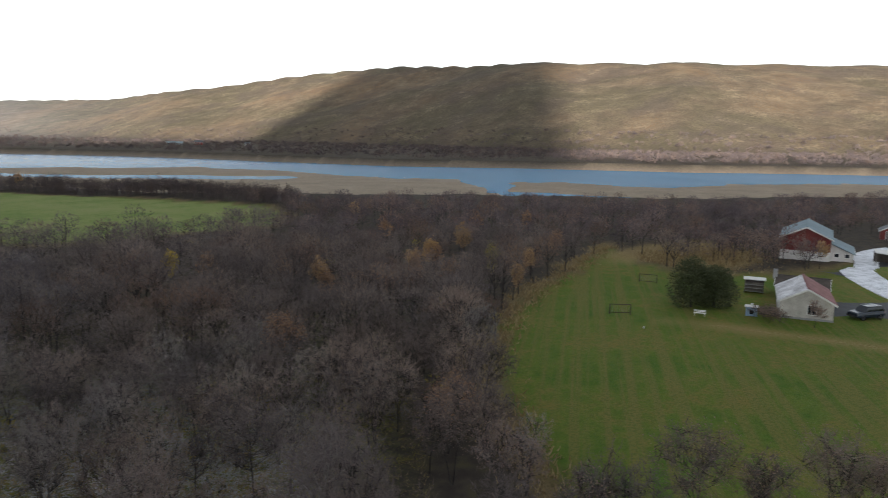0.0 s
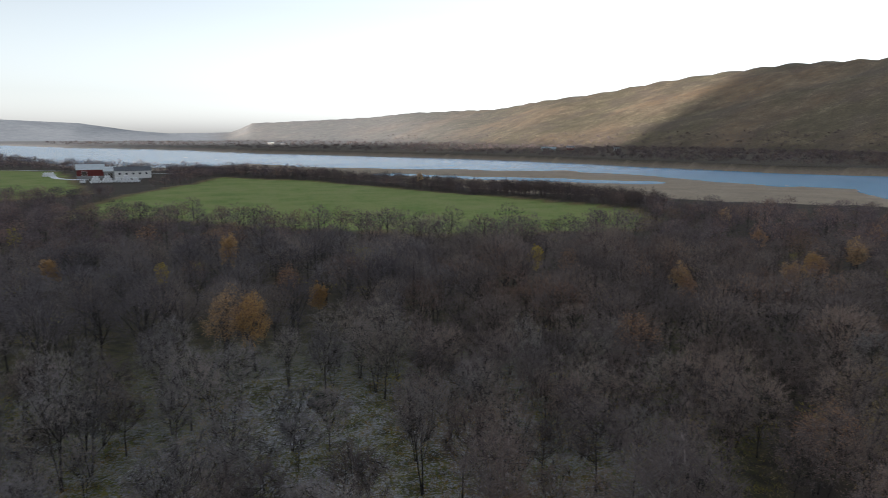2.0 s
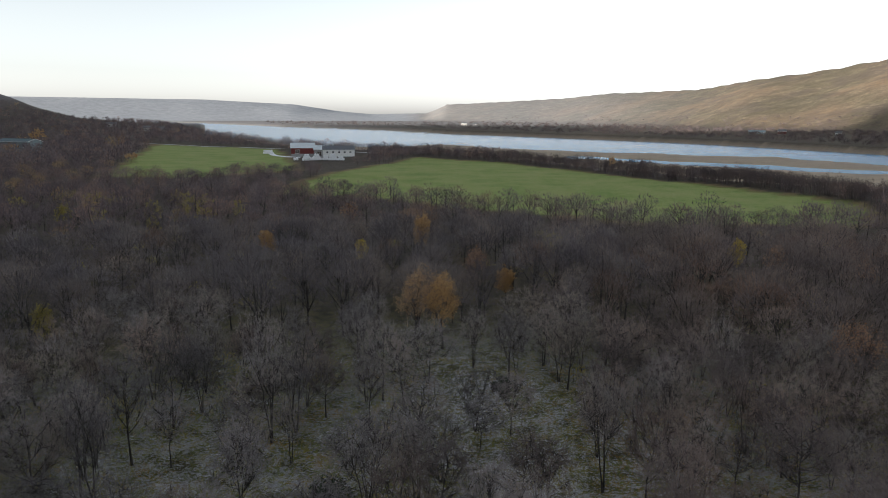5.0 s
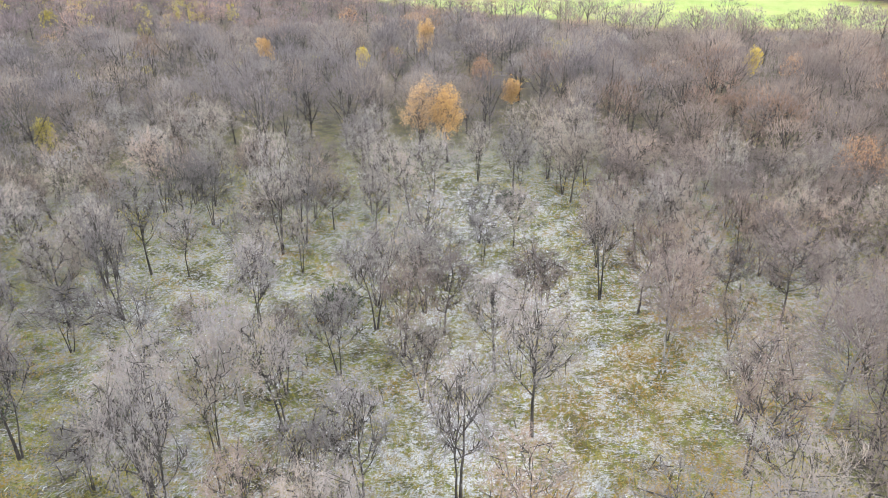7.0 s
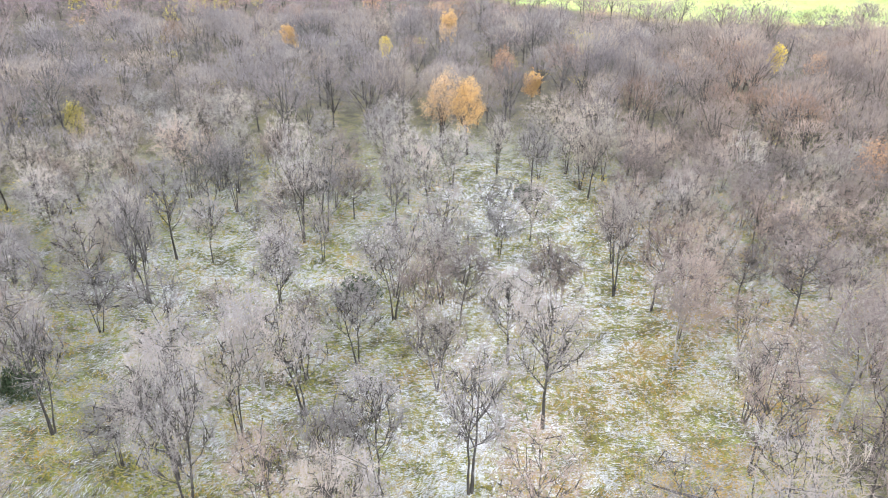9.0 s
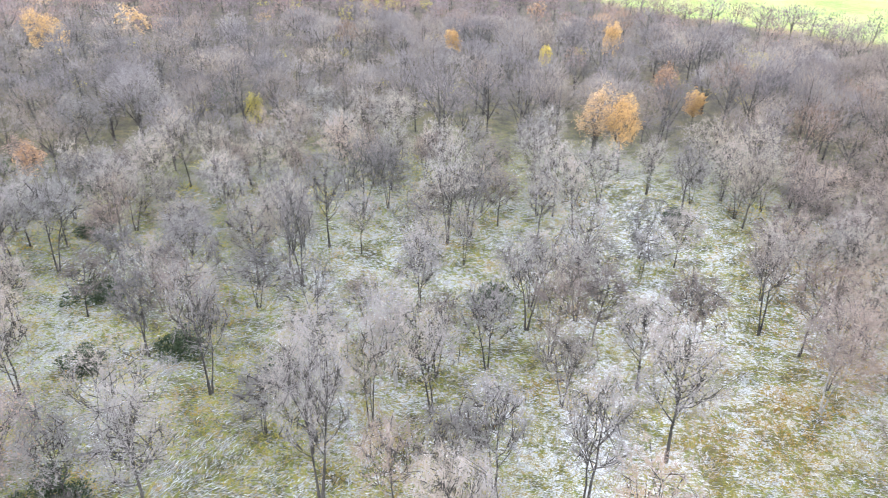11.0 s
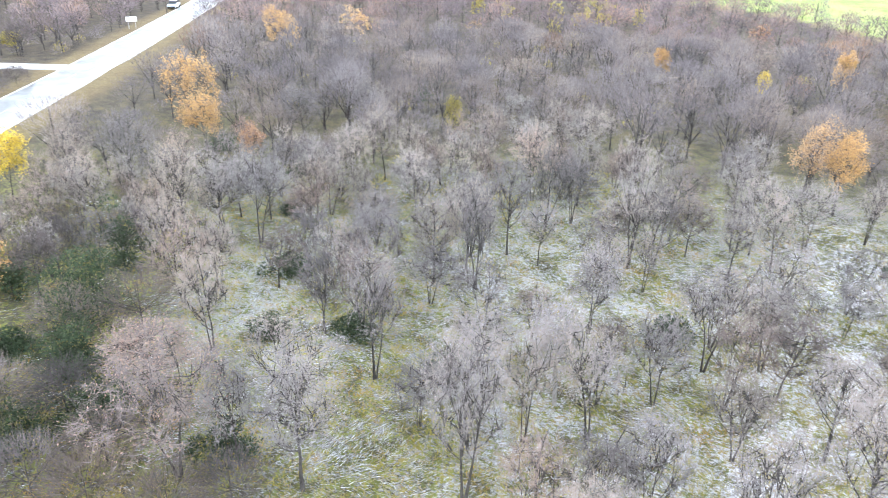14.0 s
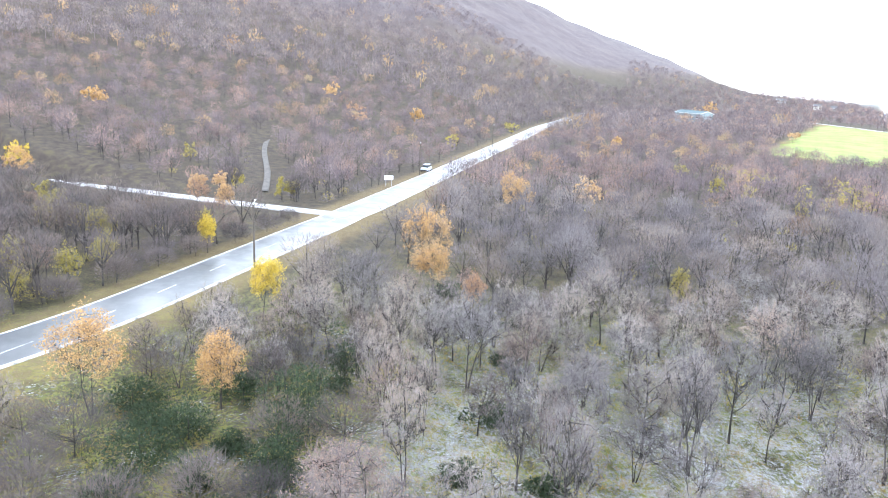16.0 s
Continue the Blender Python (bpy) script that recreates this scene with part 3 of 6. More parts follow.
# invented peak out of view, set where its shadow darkens the far slope
SHADE_PEAK = (-1022.0, -196.0, 545.0)


def surface(name, verts, faces, mats, smooth_it=False, index=None, attrs=()):
    """A mesh object from arrays: verts (n, 3), faces (m, 3 or 4)."""
    me = bpy.data.meshes.new(name)
    verts, faces = np.asarray(verts, np.float32), np.asarray(faces, np.int32)
    n, k = faces.shape
    me.vertices.add(len(verts))
    me.vertices.foreach_set("co", verts.ravel())
    me.loops.add(n * k)
    me.loops.foreach_set("vertex_index", faces.ravel())
    me.polygons.add(n)
    me.polygons.foreach_set("loop_start", np.arange(0, n * k, k, dtype=np.int32))
    for m in mats:
        me.materials.append(m)
    if index is not None:
        me.polygons.foreach_set("material_index", np.asarray(index, np.int32))
    me.polygons.foreach_set("use_smooth", np.full(n, smooth_it))
    for key, values in attrs:
        me.attributes.new(key, "FLOAT", "POINT").data.foreach_set("value", np.asarray(values, np.float32))
    me.update(calc_edges=True)
    return me


def build_ground():
    bearings = np.r_[np.arange(-180, -96, 3.0), np.arange(-96, 100, 0.55), np.arange(100, 180, 3.0)]
    rings = [0.01, 0.5, 1.5]
    while rings[-1] < 4900:
        rings.append(rings[-1] * (1.017 if 240 < rings[-1] < 1200 else 1.034))
    rings = np.array(rings)
    a, r = np.radians(bearings)[None, :], rings[:, None]
    x, y = -np.sin(a) * r, np.cos(a) * r
    z, *covers = land(x, y)
    nr, na = x.shape
    i = np.arange(nr * na).reshape(nr, na)
    j = np.roll(i, -1, 1)
    quads = np.stack([i[:-1], i[1:], j[1:], j[:-1]], -1).reshape(-1, 4)[:, ::-1]
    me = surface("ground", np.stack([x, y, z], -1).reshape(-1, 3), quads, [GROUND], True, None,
                 [(k, v.ravel()) for k, v in zip(("meadow", "straw", "sand", "heath", "frost", "litter", "hay", "moor", "far_haze"), covers)])
    return tagged(new("ground", me), "valley floor with frosted grass, meadows, sandbars and heath fells", "ground", kind="structure")


build_ground()


def build_water():
    bearings, rings = np.arange(-110, 45, 2.5), np.array([230, 300, 400, 520, 700, 950, 1300, 1800, 2500, 3300, 4000])
    a, r = np.radians(bearings)[None, :], rings[:, None]
    x, y = -np.sin(a) * r, np.cos(a) * r
    nr, na = x.shape
    i = np.arange(nr * na).reshape(nr, na)
    quads = np.stack([i[:-1, :-1], i[1:, :-1], i[1:, 1:], i[:-1, 1:]], -1).reshape(-1, 4)[:, ::-1]
    me = surface("river_water", np.stack([x, y, np.full(x.shape, -5.0)], -1).reshape(-1, 3), quads, [WATER])
    return tagged(new("water", me), "wide calm blue river between pale sandbars", "water", kind="structure")


build_water()


def ribbon(name, line, wide, mat, lift=0.0, side=0.0, step_m=4.0):
    """A strip along a line of points, laid on the ground, with a shoulder down each side."""
    pts = [np.array(p, float) for p in line]
    dense = [p + (q - p) * t for p, q in zip(pts, pts[1:]) for t in np.linspace(0, 1, max(2, int(np.linalg.norm(q - p) / step_m)), endpoint=False)] + [pts[-1]]
    dense = np.array(dense)
    for _ in range(6):
        dense[1:-1] = (dense[:-2] + 2 * dense[1:-1] + dense[2:]) / 4
    run = np.gradient(dense, axis=0)
    run /= np.linalg.norm(run, axis=1)[:, None]
    out = np.stack([-run[:, 1], run[:, 0]], -1)
    level = np.convolve(np.pad(land(dense[:, 0], dense[:, 1])[0], 4, "edge"), np.ones(9) / 9, "valid") + lift
    cols = [(-wide / 2 - 0.12, -0.3), (-wide / 2, 0.0), (0, 0.05 if wide > 4 else 0.0), (wide / 2, 0.0), (wide / 2 + 0.12, -0.3)]
    v = np.concatenate([np.c_[dense + out * (c + side), level + dz] for c, dz in cols])
    n = len(dense)
    q = [[k * n + i, k * n + i + 1, (k + 1) * n + i + 1, (k + 1) * n + i] for k in range(len(cols) - 1) for i in range(n - 1)]
    return new(name, surface(name, v, np.array(q)[:, ::-1], [mat]))


LINE_PAINT = mottled("road_paint", (0.16, 0.16, 0.16), (0.62, 0.62, 0.61), 1.1, lo=0.38, hi=0.58, rough=0.6)
GRAVEL = mottled("wet_gravel", (0.17, 0.165, 0.155), (0.42, 0.42, 0.42), 0.9, rough=0.5, fine=12)
tagged(ribbon("road", ROAD_LINE, 6.8, ASPHALT, 0.12), "wet grey two-lane asphalt road on a low bank", "road", kind="structure")
tagged(ribbon("road_side_track", SIDE_LINE, 3.2, GRAVEL, 0.10), "narrow wet gravel side road through the wood", "road", kind="structure")


# ---- trees ----
def tube(path, radii, sides):
    """Vertices and triangles of a tapering tube along a path."""
    path, n = np.asarray(path, float), len(path)
    run = np.gradient(path, axis=0)
    run /= np.linalg.norm(run, axis=1)[:, None] + 1e-9
    ref = np.where(np.abs(run[:, 2:3]) > 0.9, [[1.0, 0, 0]], [[0, 0, 1.0]])
    a = np.cross(run, ref)
    a /= np.linalg.norm(a, axis=1)[:, None] + 1e-9
    b = np.cross(run, a)
    t = np.arange(sides) * 2 * math.pi / sides
    v = path[:, None] + np.asarray(radii)[:, None, None] * (a[:, None] * np.cos(t)[None, :, None] + b[:, None] * np.sin(t)[None, :, None])
    i = np.arange(n * sides).reshape(n, sides)
    j = np.roll(i, -1, 1)
    f = np.concatenate([np.stack([i[:-1], j[:-1], j[1:]], -1).reshape(-1, 3), np.stack([i[:-1], j[1:], i[1:]], -1).reshape(-1, 3)])
    return v.reshape(-1, 3), f


def pack(parts):
    vs, fs, n = [], [], 0
    for v, f in parts:
        vs.append(v)
        fs.append(f + n)
        n += len(v)
    return np.concatenate(vs), np.concatenate(fs)


def unit(v):
    return v / (np.linalg.norm(v, axis=-1, keepdims=True) + 1e-9)


def slivers(start, way, length, wide, rng):
    """One thin triangle for each twig."""
    side = unit(np.cross(way, rng.normal(size=way.shape))) * (wide / 2)
    n = len(start)
    v = np.stack([start - side, start + side, start + way * length[:, None]], 1).reshape(-1, 3)
    return v, np.arange(n * 3).reshape(n, 3)


def birch(rng, h=6.5, stems=2, sides=5, seg=6, limbs=8, limb_sides=3, twigs=1500, wide=0.016, width=4.0, low=0.40, joints=4, dark_spurs=True):
    """A bare mountain birch: sinuous dark stems, limbs that rise to a rounded crown, and a haze of fine twigs that lies thickest
    at the crown's outside. Returns wood and twigs as arrays, and the twigs' ends."""
    wood, spurs, starts, ways, sizes = [], [], [], [], []
    total = np.array([rng.uniform(-0.06, 0.06) * h, rng.uniform(-0.06, 0.06) * h])
    for s in range(stems):
        turn = rng.uniform(-0.5, 0.5) + s * 6.28 / stems + total[0]
        lean = rng.uniform(0.02, 0.10) if stems == 1 else rng.uniform(0.045, 0.11) * width / 4.0
        t = np.linspace(0, 1, seg + 1)
        hh = h * (1.0 if s == 0 else rng.uniform(0.78, 0.98))
        bend = np.cumsum(rng.normal(0, 0.14, (seg + 1, 2)), 0) * t[:, None]
        out = lean * hh * t**1.1
        path = np.c_[np.cos(turn) * out + bend[:, 0] + 0.07 * np.cos(turn) + total[0] * t, np.sin(turn) * out + bend[:, 1] + 0.07 * np.sin(turn) + total[1] * t, hh * 0.86 * t - 0.12]
        r0 = 0.0098 * hh * rng.uniform(0.8, 1.2) / math.sqrt(stems) * 1.05
        wood.append(tube(path, r0 * (1 - 0.85 * t) * (1 + 0.5 * np.exp(-t * 14)), sides))
        # the crown of this stem: a dome with lobes, one to each limb
        rz = hh * (1 - low) * 0.5
        rx = width * (0.5 if stems == 1 else 0.40) * rng.uniform(0.88, 1.1)
        cz = hh - rz
        mid = np.array([np.interp(cz / (hh * 0.86), t, path[:, c]) for c in range(2)] + [cz])
        gold = rng.uniform(0, 6.28)
        for k in range(limbs):
            up = -0.35 + 1.3 * (k + rng.uniform(0.2, 0.8)) / limbs
            ang = gold + 2.4 * k + rng.uniform(-0.3, 0.3)
            flat = math.sqrt(max(0.0, 1 - min(up, 0.98) ** 2))
            aim_at = np.array([math.cos(ang) * flat, math.sin(ang) * flat, min(up, 0.98)])
            tip = mid + aim_at * [rx, rx, rz] * rng.uniform(0.66, 0.82)
            u = np.clip((tip[2] - hh * rng.uniform(0.16, 0.30)) / (hh * 0.86), 0.18, 0.92)
            base = np.array([np.interp(u, t, path[:, c]) for c in range(3)])
            q = np.linspace(0, 1, max(joints, 2))[:, None]
            limb = base + (tip - base) * np.c_[q**0.85, q**0.85, q**1.15] + rng.normal(0, 0.07, (len(q), 3)) * q * (1 - q) * 3
            if joints:
                wood.append(tube(limb, r0 * 0.52 * (1 - 0.8 * q[:, 0]) * (1.15 - 0.5 * u), limb_sides))
            n = max(1, twigs // (stems * limbs))
            # spurs fan out from the limb to the crown's outside, and carry the twigs
            m = max(1, n // (13 if joints > 2 else 6))
            way = unit(aim_at + rng.normal(0, 0.6, (m, 3)))
            end = mid + way * [rx, rx, rz] * (1 - 0.5 * rng.random((m, 1)) ** 1.6)
            foot_at = limb[0] + (limb[-1] - limb[0]) * rng.uniform(0.3, 1.0, (m, 1))
            if joints > 2:
                run = end - foot_at
                size = np.linalg.norm(run, axis=1)
                knee = foot_at + run * 0.5 + (rng.normal(0, 0.10, (m, 3)) + [0, 0, 0.05]) * size[:, None]
                for a, b, thick, to in ((foot_at, knee, 0.050, wood if dark_spurs else spurs), (knee, end, 0.030, spurs)):
                    to.append(slivers(a, unit(b - a), np.linalg.norm(b - a, axis=1) * 1.06, thick, rng))
            own = rng.integers(0, m, n)
            along = rng.uniform(0.25, 1.0, (n, 1)) ** (1.0 if joints > 2 else 0.6)
            p = foot_at[own] + (end - foot_at)[own] * along
            go = unit(unit((end - foot_at)[own]) * (0.5 if joints > 2 else 0.2) + rng.normal(0, 0.5 if joints > 2 else 0.62, (n, 3)) + [0, 0, 0.12])
            size = rx * rng.uniform(0.12, 0.36, n) * (1.25 - 0.5 * along[:, 0]) * (0.85 if joints > 2 else 0.58)
            starts.append(p)
            ways.append(go)
            sizes.append(size)
    p, w, s = np.concatenate(starts), np.concatenate(ways), np.concatenate(sizes)
    return pack(wood), pack(spurs + [slivers(p, w, s, wide, rng)]), p + w * s[:, None]


def dome(rng, h=6.0, width=5.2, low=0.3, twigs=300, wide=0.08, limbs=4, span=0.09):
    """A bare tree as it looks from farther off: a trunk, a few limbs, and a lobed round crown of short fine twigs."""
    lean = rng.uniform(-0.05, 0.05, 2) * h
    r0 = 0.016 * h
    wood = [tube([(0, 0, -0.15), (lean[0] * 0.4, lean[1] * 0.4, h * 0.4), (lean[0], lean[1], h * 0.82)], [r0, r0 * 0.75, r0 * 0.2], 3)]
    rz, rx = h * (1 - low) / 2, width / 2
    mid = np.array([lean[0], lean[1], h - rz])
    for k in range(limbs):
        a = 6.28 * k / limbs + rng.uniform(-0.5, 0.5)
        wood.append(tube([(lean[0] * 0.4, lean[1] * 0.4, h * rng.uniform(0.2, 0.42)), mid + [math.cos(a) * rx * 0.7, math.sin(a) * rx * 0.7, rz * rng.uniform(-0.1, 0.5)]], [r0 * 0.6, r0 * 0.15], 3))
    out = unit(rng.normal(size=(twigs, 3)) + [0, 0, 0.25])
    lobes = unit(rng.normal(size=(7, 3)) + [0, 0, 0.35])
    bulge = 0.72 + 0.34 * np.max(np.clip(out @ lobes.T, 0, 1) ** 4, 1)
    p = mid + out * np.array([rx, rx, rz]) * (bulge * rng.uniform(0.12, 1, twigs) ** 0.42)[:, None]
    # twigs fan up and out from where the trunk forks
    way = unit(unit(p - mid + [0, 0, rz * 0.9]) + rng.normal(0, 0.36, (twigs, 3)))
    return pack(wood), slivers(p, way, width * span * rng.uniform(0.6, 1.4, twigs), wide, rng)


def foliage(rng, ends, count, size):
    """Small leaves near the twigs' ends, two triangles each."""
    c = ends[rng.integers(0, len(ends), count)] + rng.normal(0, 0.14, (count, 3))
    a, b = unit(rng.normal(size=(count, 3))), unit(rng.normal(size=(count, 3)))
    s = size * rng.uniform(0.6, 1.3, (count, 1))
    v = np.stack([c - a * s, c - b * s * 0.55, c + a * s, c + b * s * 0.55], 1).reshape(-1, 3)
    i = np.arange(count)[:, None] * 4
    return v, np.concatenate([i + [0, 1, 2], i + [0, 2, 3]])


def part(name, verts, faces, mats, parent, label="", index=None, attrs=()):
    ob = new(name, surface(name, verts, faces, mats, False, index, attrs))
    ob.parent = parent
    if label:
        tagged(ob, label)
    return ob


TONES = np.random.default_rng(77)


def tree_thing(name, wood, twigs, leaves, label, group, bark, leaf=None, twig=None):
    root = new(name)
    part("trunk", *wood, [bark], root)
    if twigs is not None:
        part("crown", *twigs, [twig or TWIG], root, attrs=[("tone", np.full(len(twigs[0]), TONES.random()))])
    if leaves is not None:
        part("foliage", *leaves, [leaf], root)
    return tagged(root, label, "tree", group)


def scatter(rng, spacing, x0, x1, y0, y1):
    """A loose, uneven stand of places."""
    gx, gy = np.meshgrid(np.arange(x0, x1, spacing), np.arange(y0, y1, spacing))
    x = gx.ravel() + rng.uniform(-0.48, 0.48, gx.size) * spacing
    y = gy.ravel() + rng.uniform(-0.48, 0.48, gx.size) * spacing
    return x, y


# meadow edges, roads, yards and glades stay clear of trees
GLADES = [(-119.3, 56.8, 5.0), (-128.5, 61.5, 5.5), (-137.5, 66, 6.0), (-147.2, 70, 6.0), (-155.9, 74.9, 5.0), (-166, 79, 5.0), (-177, 85.5, 5.0), (1.5, 53, 4.0), (-9, 62, 4.0), (-46.6, 53.5, 4.5), (7.7, 28.9, 4.2), (10.1, 24.6, 3.6), (4.6, 23.4, 2.4), (-7.6, 34.5, 2.2), (-15.8, 21.1, 2.6), (5.0, 51, 2.4), (-39.5, 11.5, 5.0), (-36, 17, 3.6), (-33, 13, 3.4), (-38, 21.5, 2.6), (-46, 13, 3.0)]
CLEAR = [(92, 30, 20, 16), (148, 40, 17, 10), (112, 22, 24, 12), (165, 36, 22, 10), (104, 38, 9, 7)]


def wooded(x, y):
    d, az = np.hypot(x, y), np.degrees(np.arctan2(-x, y))
    ok = (d > 17) & (gap_to(x, y, ROAD_LINE) > 7.0) & (gap_to(x + 3, y - 1, SIDE_LINE) > 5.0)
    # the bank in front of the roads is kept low
    ok &= ~((az > 50) & (x > np.interp(y, [-9, 6.5, 14.5, 40, 63.4, 111, 174, 290], [-58.5, -63, -67.5, -85, -100.7, -135, -181, -266])) & (gap_to(x, y, ROAD_LINE) < 6 + 0.085 * d))
    ok &= ~((x < -96) & ((gap_to(x - 7, y + 2, SIDE_LINE) < 7.5) | (gap_to(x - 15, y + 5, SIDE_LINE) < 7)))
    for poly in (LAWN, FIELD, HAYFIELD, YARD):
        ok &= ~inside(x, y, poly)
    for gx, gy, r in GLADES:
        ok &= np.hypot(x - gx, y - gy) > r
    for lx, ly, lh, lw, kind in LEAFY:
        ld = math.hypot(lx, ly)
        if ld < 130:
            along, off = (x * lx + y * ly) / ld, np.abs(x * ly - y * lx) / ld
            ok &= ~((off < lw * 0.4 + (1.2 if lw > 1.9 else 0.2)) & (along < ld + 1.5) & (along > ld - (9.0 if kind in ("orange", "yellow", "amber") else 3.0)))
    for gx, gy, rx, ry in CLEAR:
        ok &= np.hypot((x - gx) / rx, (y - gy) / ry) > 1
    nb, fb, ff = table(az, NEAR_BANK), table(az, FAR_BANK), table(az, FELL_FOOT)
    return ok, d, az, nb, fb, ff


def stand(name, rng, x, y, variants, mats, label, lo=0.75, hi=1.2):
    """Many joined trees: each place takes one of the variants, turned and sized."""
    z = land(x, y)[0]
    vs, fs, ms, tones, n = [], [], [], [], 0
    pick = rng.integers(0, len(variants), len(x))
    for k, (wood, twigs) in enumerate(variants):
        at = np.nonzero(pick == k)[0]
        if not len(at):
            continue
        v, f = pack([wood, twigs])
        m = np.r_[np.zeros(len(wood[1]), int), np.ones(len(twigs[1]), int)]
        turn, size = rng.uniform(0, 6.28, len(at)), rng.uniform(lo, hi, len(at))
        c, s = np.cos(turn)[:, None], np.sin(turn)[:, None]
        big = np.stack([(v[:, 0] * c - v[:, 1] * s) * size[:, None] + x[at, None], (v[:, 0] * s + v[:, 1] * c) * size[:, None] + y[at, None],
                        v[:, 2] * size[:, None] * rng.uniform(0.9, 1.1, (len(at), 1)) + z[at, None]], -1)
        vs.append(big.reshape(-1, 3))
        fs.append((f[None] + (np.arange(len(at)) * len(v))[:, None, None]).reshape(-1, 3) + n)
        ms.append(np.tile(m, len(at)))
        tones.append(np.repeat(rng.random(len(at)), len(v)))
        n += len(at) * len(v)
    if not vs:
        return None
    ob = new(name, surface(name, np.concatenate(vs), np.concatenate(fs), mats, False, np.concatenate(ms), [("tone", np.concatenate(tones))]))
    return tagged(ob, label, "woodland", kind="stuff")


def build_woods():
    rng = np.random.default_rng(11)
    single = GLADE_BIRCHES + INNER_BIRCHES + ROADWARD_BIRCHES
    for k, (bx, by, h, w) in enumerate(single):
        st = 3 if w / h > 0.75 else 2 if k % 3 else 1
        fine = math.hypot(bx, by) < 44
        pale = (bx, by) in PALE_STEMS
        wood, twigs, ends = birch(rng, h, st, 5, 7, (13, 8, 6)[st - 1], 3, 3700 if fine else 2700, 0.019 if fine else 0.022, w * 1.12, rng.uniform(0.14, 0.28), dark_spurs=not pale)
        tree = tree_thing("birch_tree", wood, twigs, None, "bare birch with a pale trunk and fine grey twigs" if pale else ("bare grey birch with a single crooked stem", "bare grey birch forking into several stems")[st > 1],
                          "birches of the wood", BARK_PALE if pale else BARK, None, TWIG_BROWN if bx > 0.3 * by else TWIG)
        tree.matrix_world = pose(bx, by, float(land([bx], [by])[0][0]), 0, 0, rng.uniform(0, 360))
    x, y = scatter(rng, 3.5, -130, 130, -40, 135)
    ok, d, az, *_ = wooded(x, y)
    ok &= (d < 128) & ((az > -62) | (az > -82) & (d > 104)) & (az < 112)
    ok &= ~((az < -46) & (d < 34)) & ~((az > 60) & (d < 46))
    for bx, by, h, w in single:
        ok &= np.hypot(x - bx, y - by) > 0.28 * w + 0.8
    # the glades near the middle hold few trees but those above
    glade = (1 - smooth(d, 40, 58)) * smooth(az, -24, -15) * (1 - smooth(az, 64, 70))
    ok &= (rng.random(len(x)) < 0.93 - 0.44 * glade - 0.22 * smooth(d, 58, 72) * (1 - glade))
    x, y, d = x[ok], y[ok], d[ok]
    # closer stands: between the glades and the lawn, and across the road
    ex, ey = scatter(rng, 4.6, -130, 60, 0, 110)
    eok, ed, ea, *_ = wooded(ex, ey)
    eok &= ((ea < -13) & (ea > -52) & (ed > 48) & (ed < 105)) | (ea > 52) & (ea < 98) & (ex < np.interp(ey, [-9, 6.5, 14.5, 40, 63.4, 111], [-66, -71, -75, -93, -109, -143])) & (ed < 140)
    x, y, d = np.r_[x, ex[eok]], np.r_[y, ey[eok]], np.r_[d, ed[eok]]
    order = np.argsort(d)
    near, rest = order[:235], order[235:]
    # the other near trees, each a thing of its own
    kinds = []
    for k in range(12):
        st = (1, 2, 2, 3)[k % 4]
        wood, twigs, ends = birch(rng, rng.uniform(6.0, 8.0), st, 5, 6, (14, 8, 8, 6)[k % 4], 3, 2400, 0.020, rng.uniform(4.6, 6.2), rng.uniform(0.16, 0.30))
        tree = tree_thing("birch_tree", wood, twigs, None, ("bare grey birch with a single crooked stem", "bare grey birch forking into several stems")[st > 1], "birches of the wood", BARK, None, TWIG_BROWN if k % 3 == 2 else TWIG)
        kinds.append(tree)
    z = land(x, y)[0]
    for n, i in enumerate(near):
        m = pose(x[i], y[i], z[i], 0, 0, rng.uniform(0, 360))
        if n < len(kinds):
            kinds[n].matrix_world = m
            continue
        lawnward = x[i] > 0.22 * y[i] and rng.random() < 0.8
        k = kinds[rng.integers(0, 4) * 3 + 2] if lawnward else kinds[rng.integers(0, len(kinds))]
        ob = copy_thing(k, m)
        s = rng.uniform(0.7, 1.08)
        ob.scale = (s * rng.uniform(0.9, 1.1), s * rng.uniform(0.9, 1.1), s)
    mids = [dome(rng, rng.uniform(5.4, 7.2), rng.uniform(4.8, 6.4), rng.uniform(0.26, 0.38), 820, 0.040, 5) for k in range(10)]
    mids_far = [dome(rng, rng.uniform(5.4, 7.2), rng.uniform(4.8, 6.4), rng.uniform(0.26, 0.38), 520, 0.058, 5) for k in range(10)]
    brown = rest[(rng.random(len(rest)) < np.where(x[rest] > 0.36 * y[rest], 0.13, 0.03)) & (d[rest] > 60)]
    rest = np.setdiff1d(rest, brown)
    across = x[rest] < np.interp(y[rest], [p[1] for p in ROAD_LINE], [p[0] for p in ROAD_LINE])
    stand("brushwood_across_road", rng, x[rest[across]], y[rest[across]], mids_far, [BARK, TWIG_BRUSH], "dense dark bare thicket across the road")
    rest = rest[~across]
    lawnward = (x[rest] + 6 * rng.normal(size=len(rest)) > 0.26 * y[rest])
    stand("brown_birch_wood", rng, x[rest[lawnward]], y[rest[lawnward]], mids_far, [BARK, TWIG_BROWN], "dense bare brown birch wood beside the lawn")
    rest = rest[~lawnward]
    first, second = rest[d[rest] < 92], rest[d[rest] >= 92]
    stand("birch_wood_near", rng, x[first], y[first], mids, [BARK, TWIG_MID], "dense bare grey-brown birch wood")
    stand("birch_wood_next", rng, x[second], y[second], mids_far, [BARK, TWIG_MID], "bare grey-brown birch wood behind the glades")
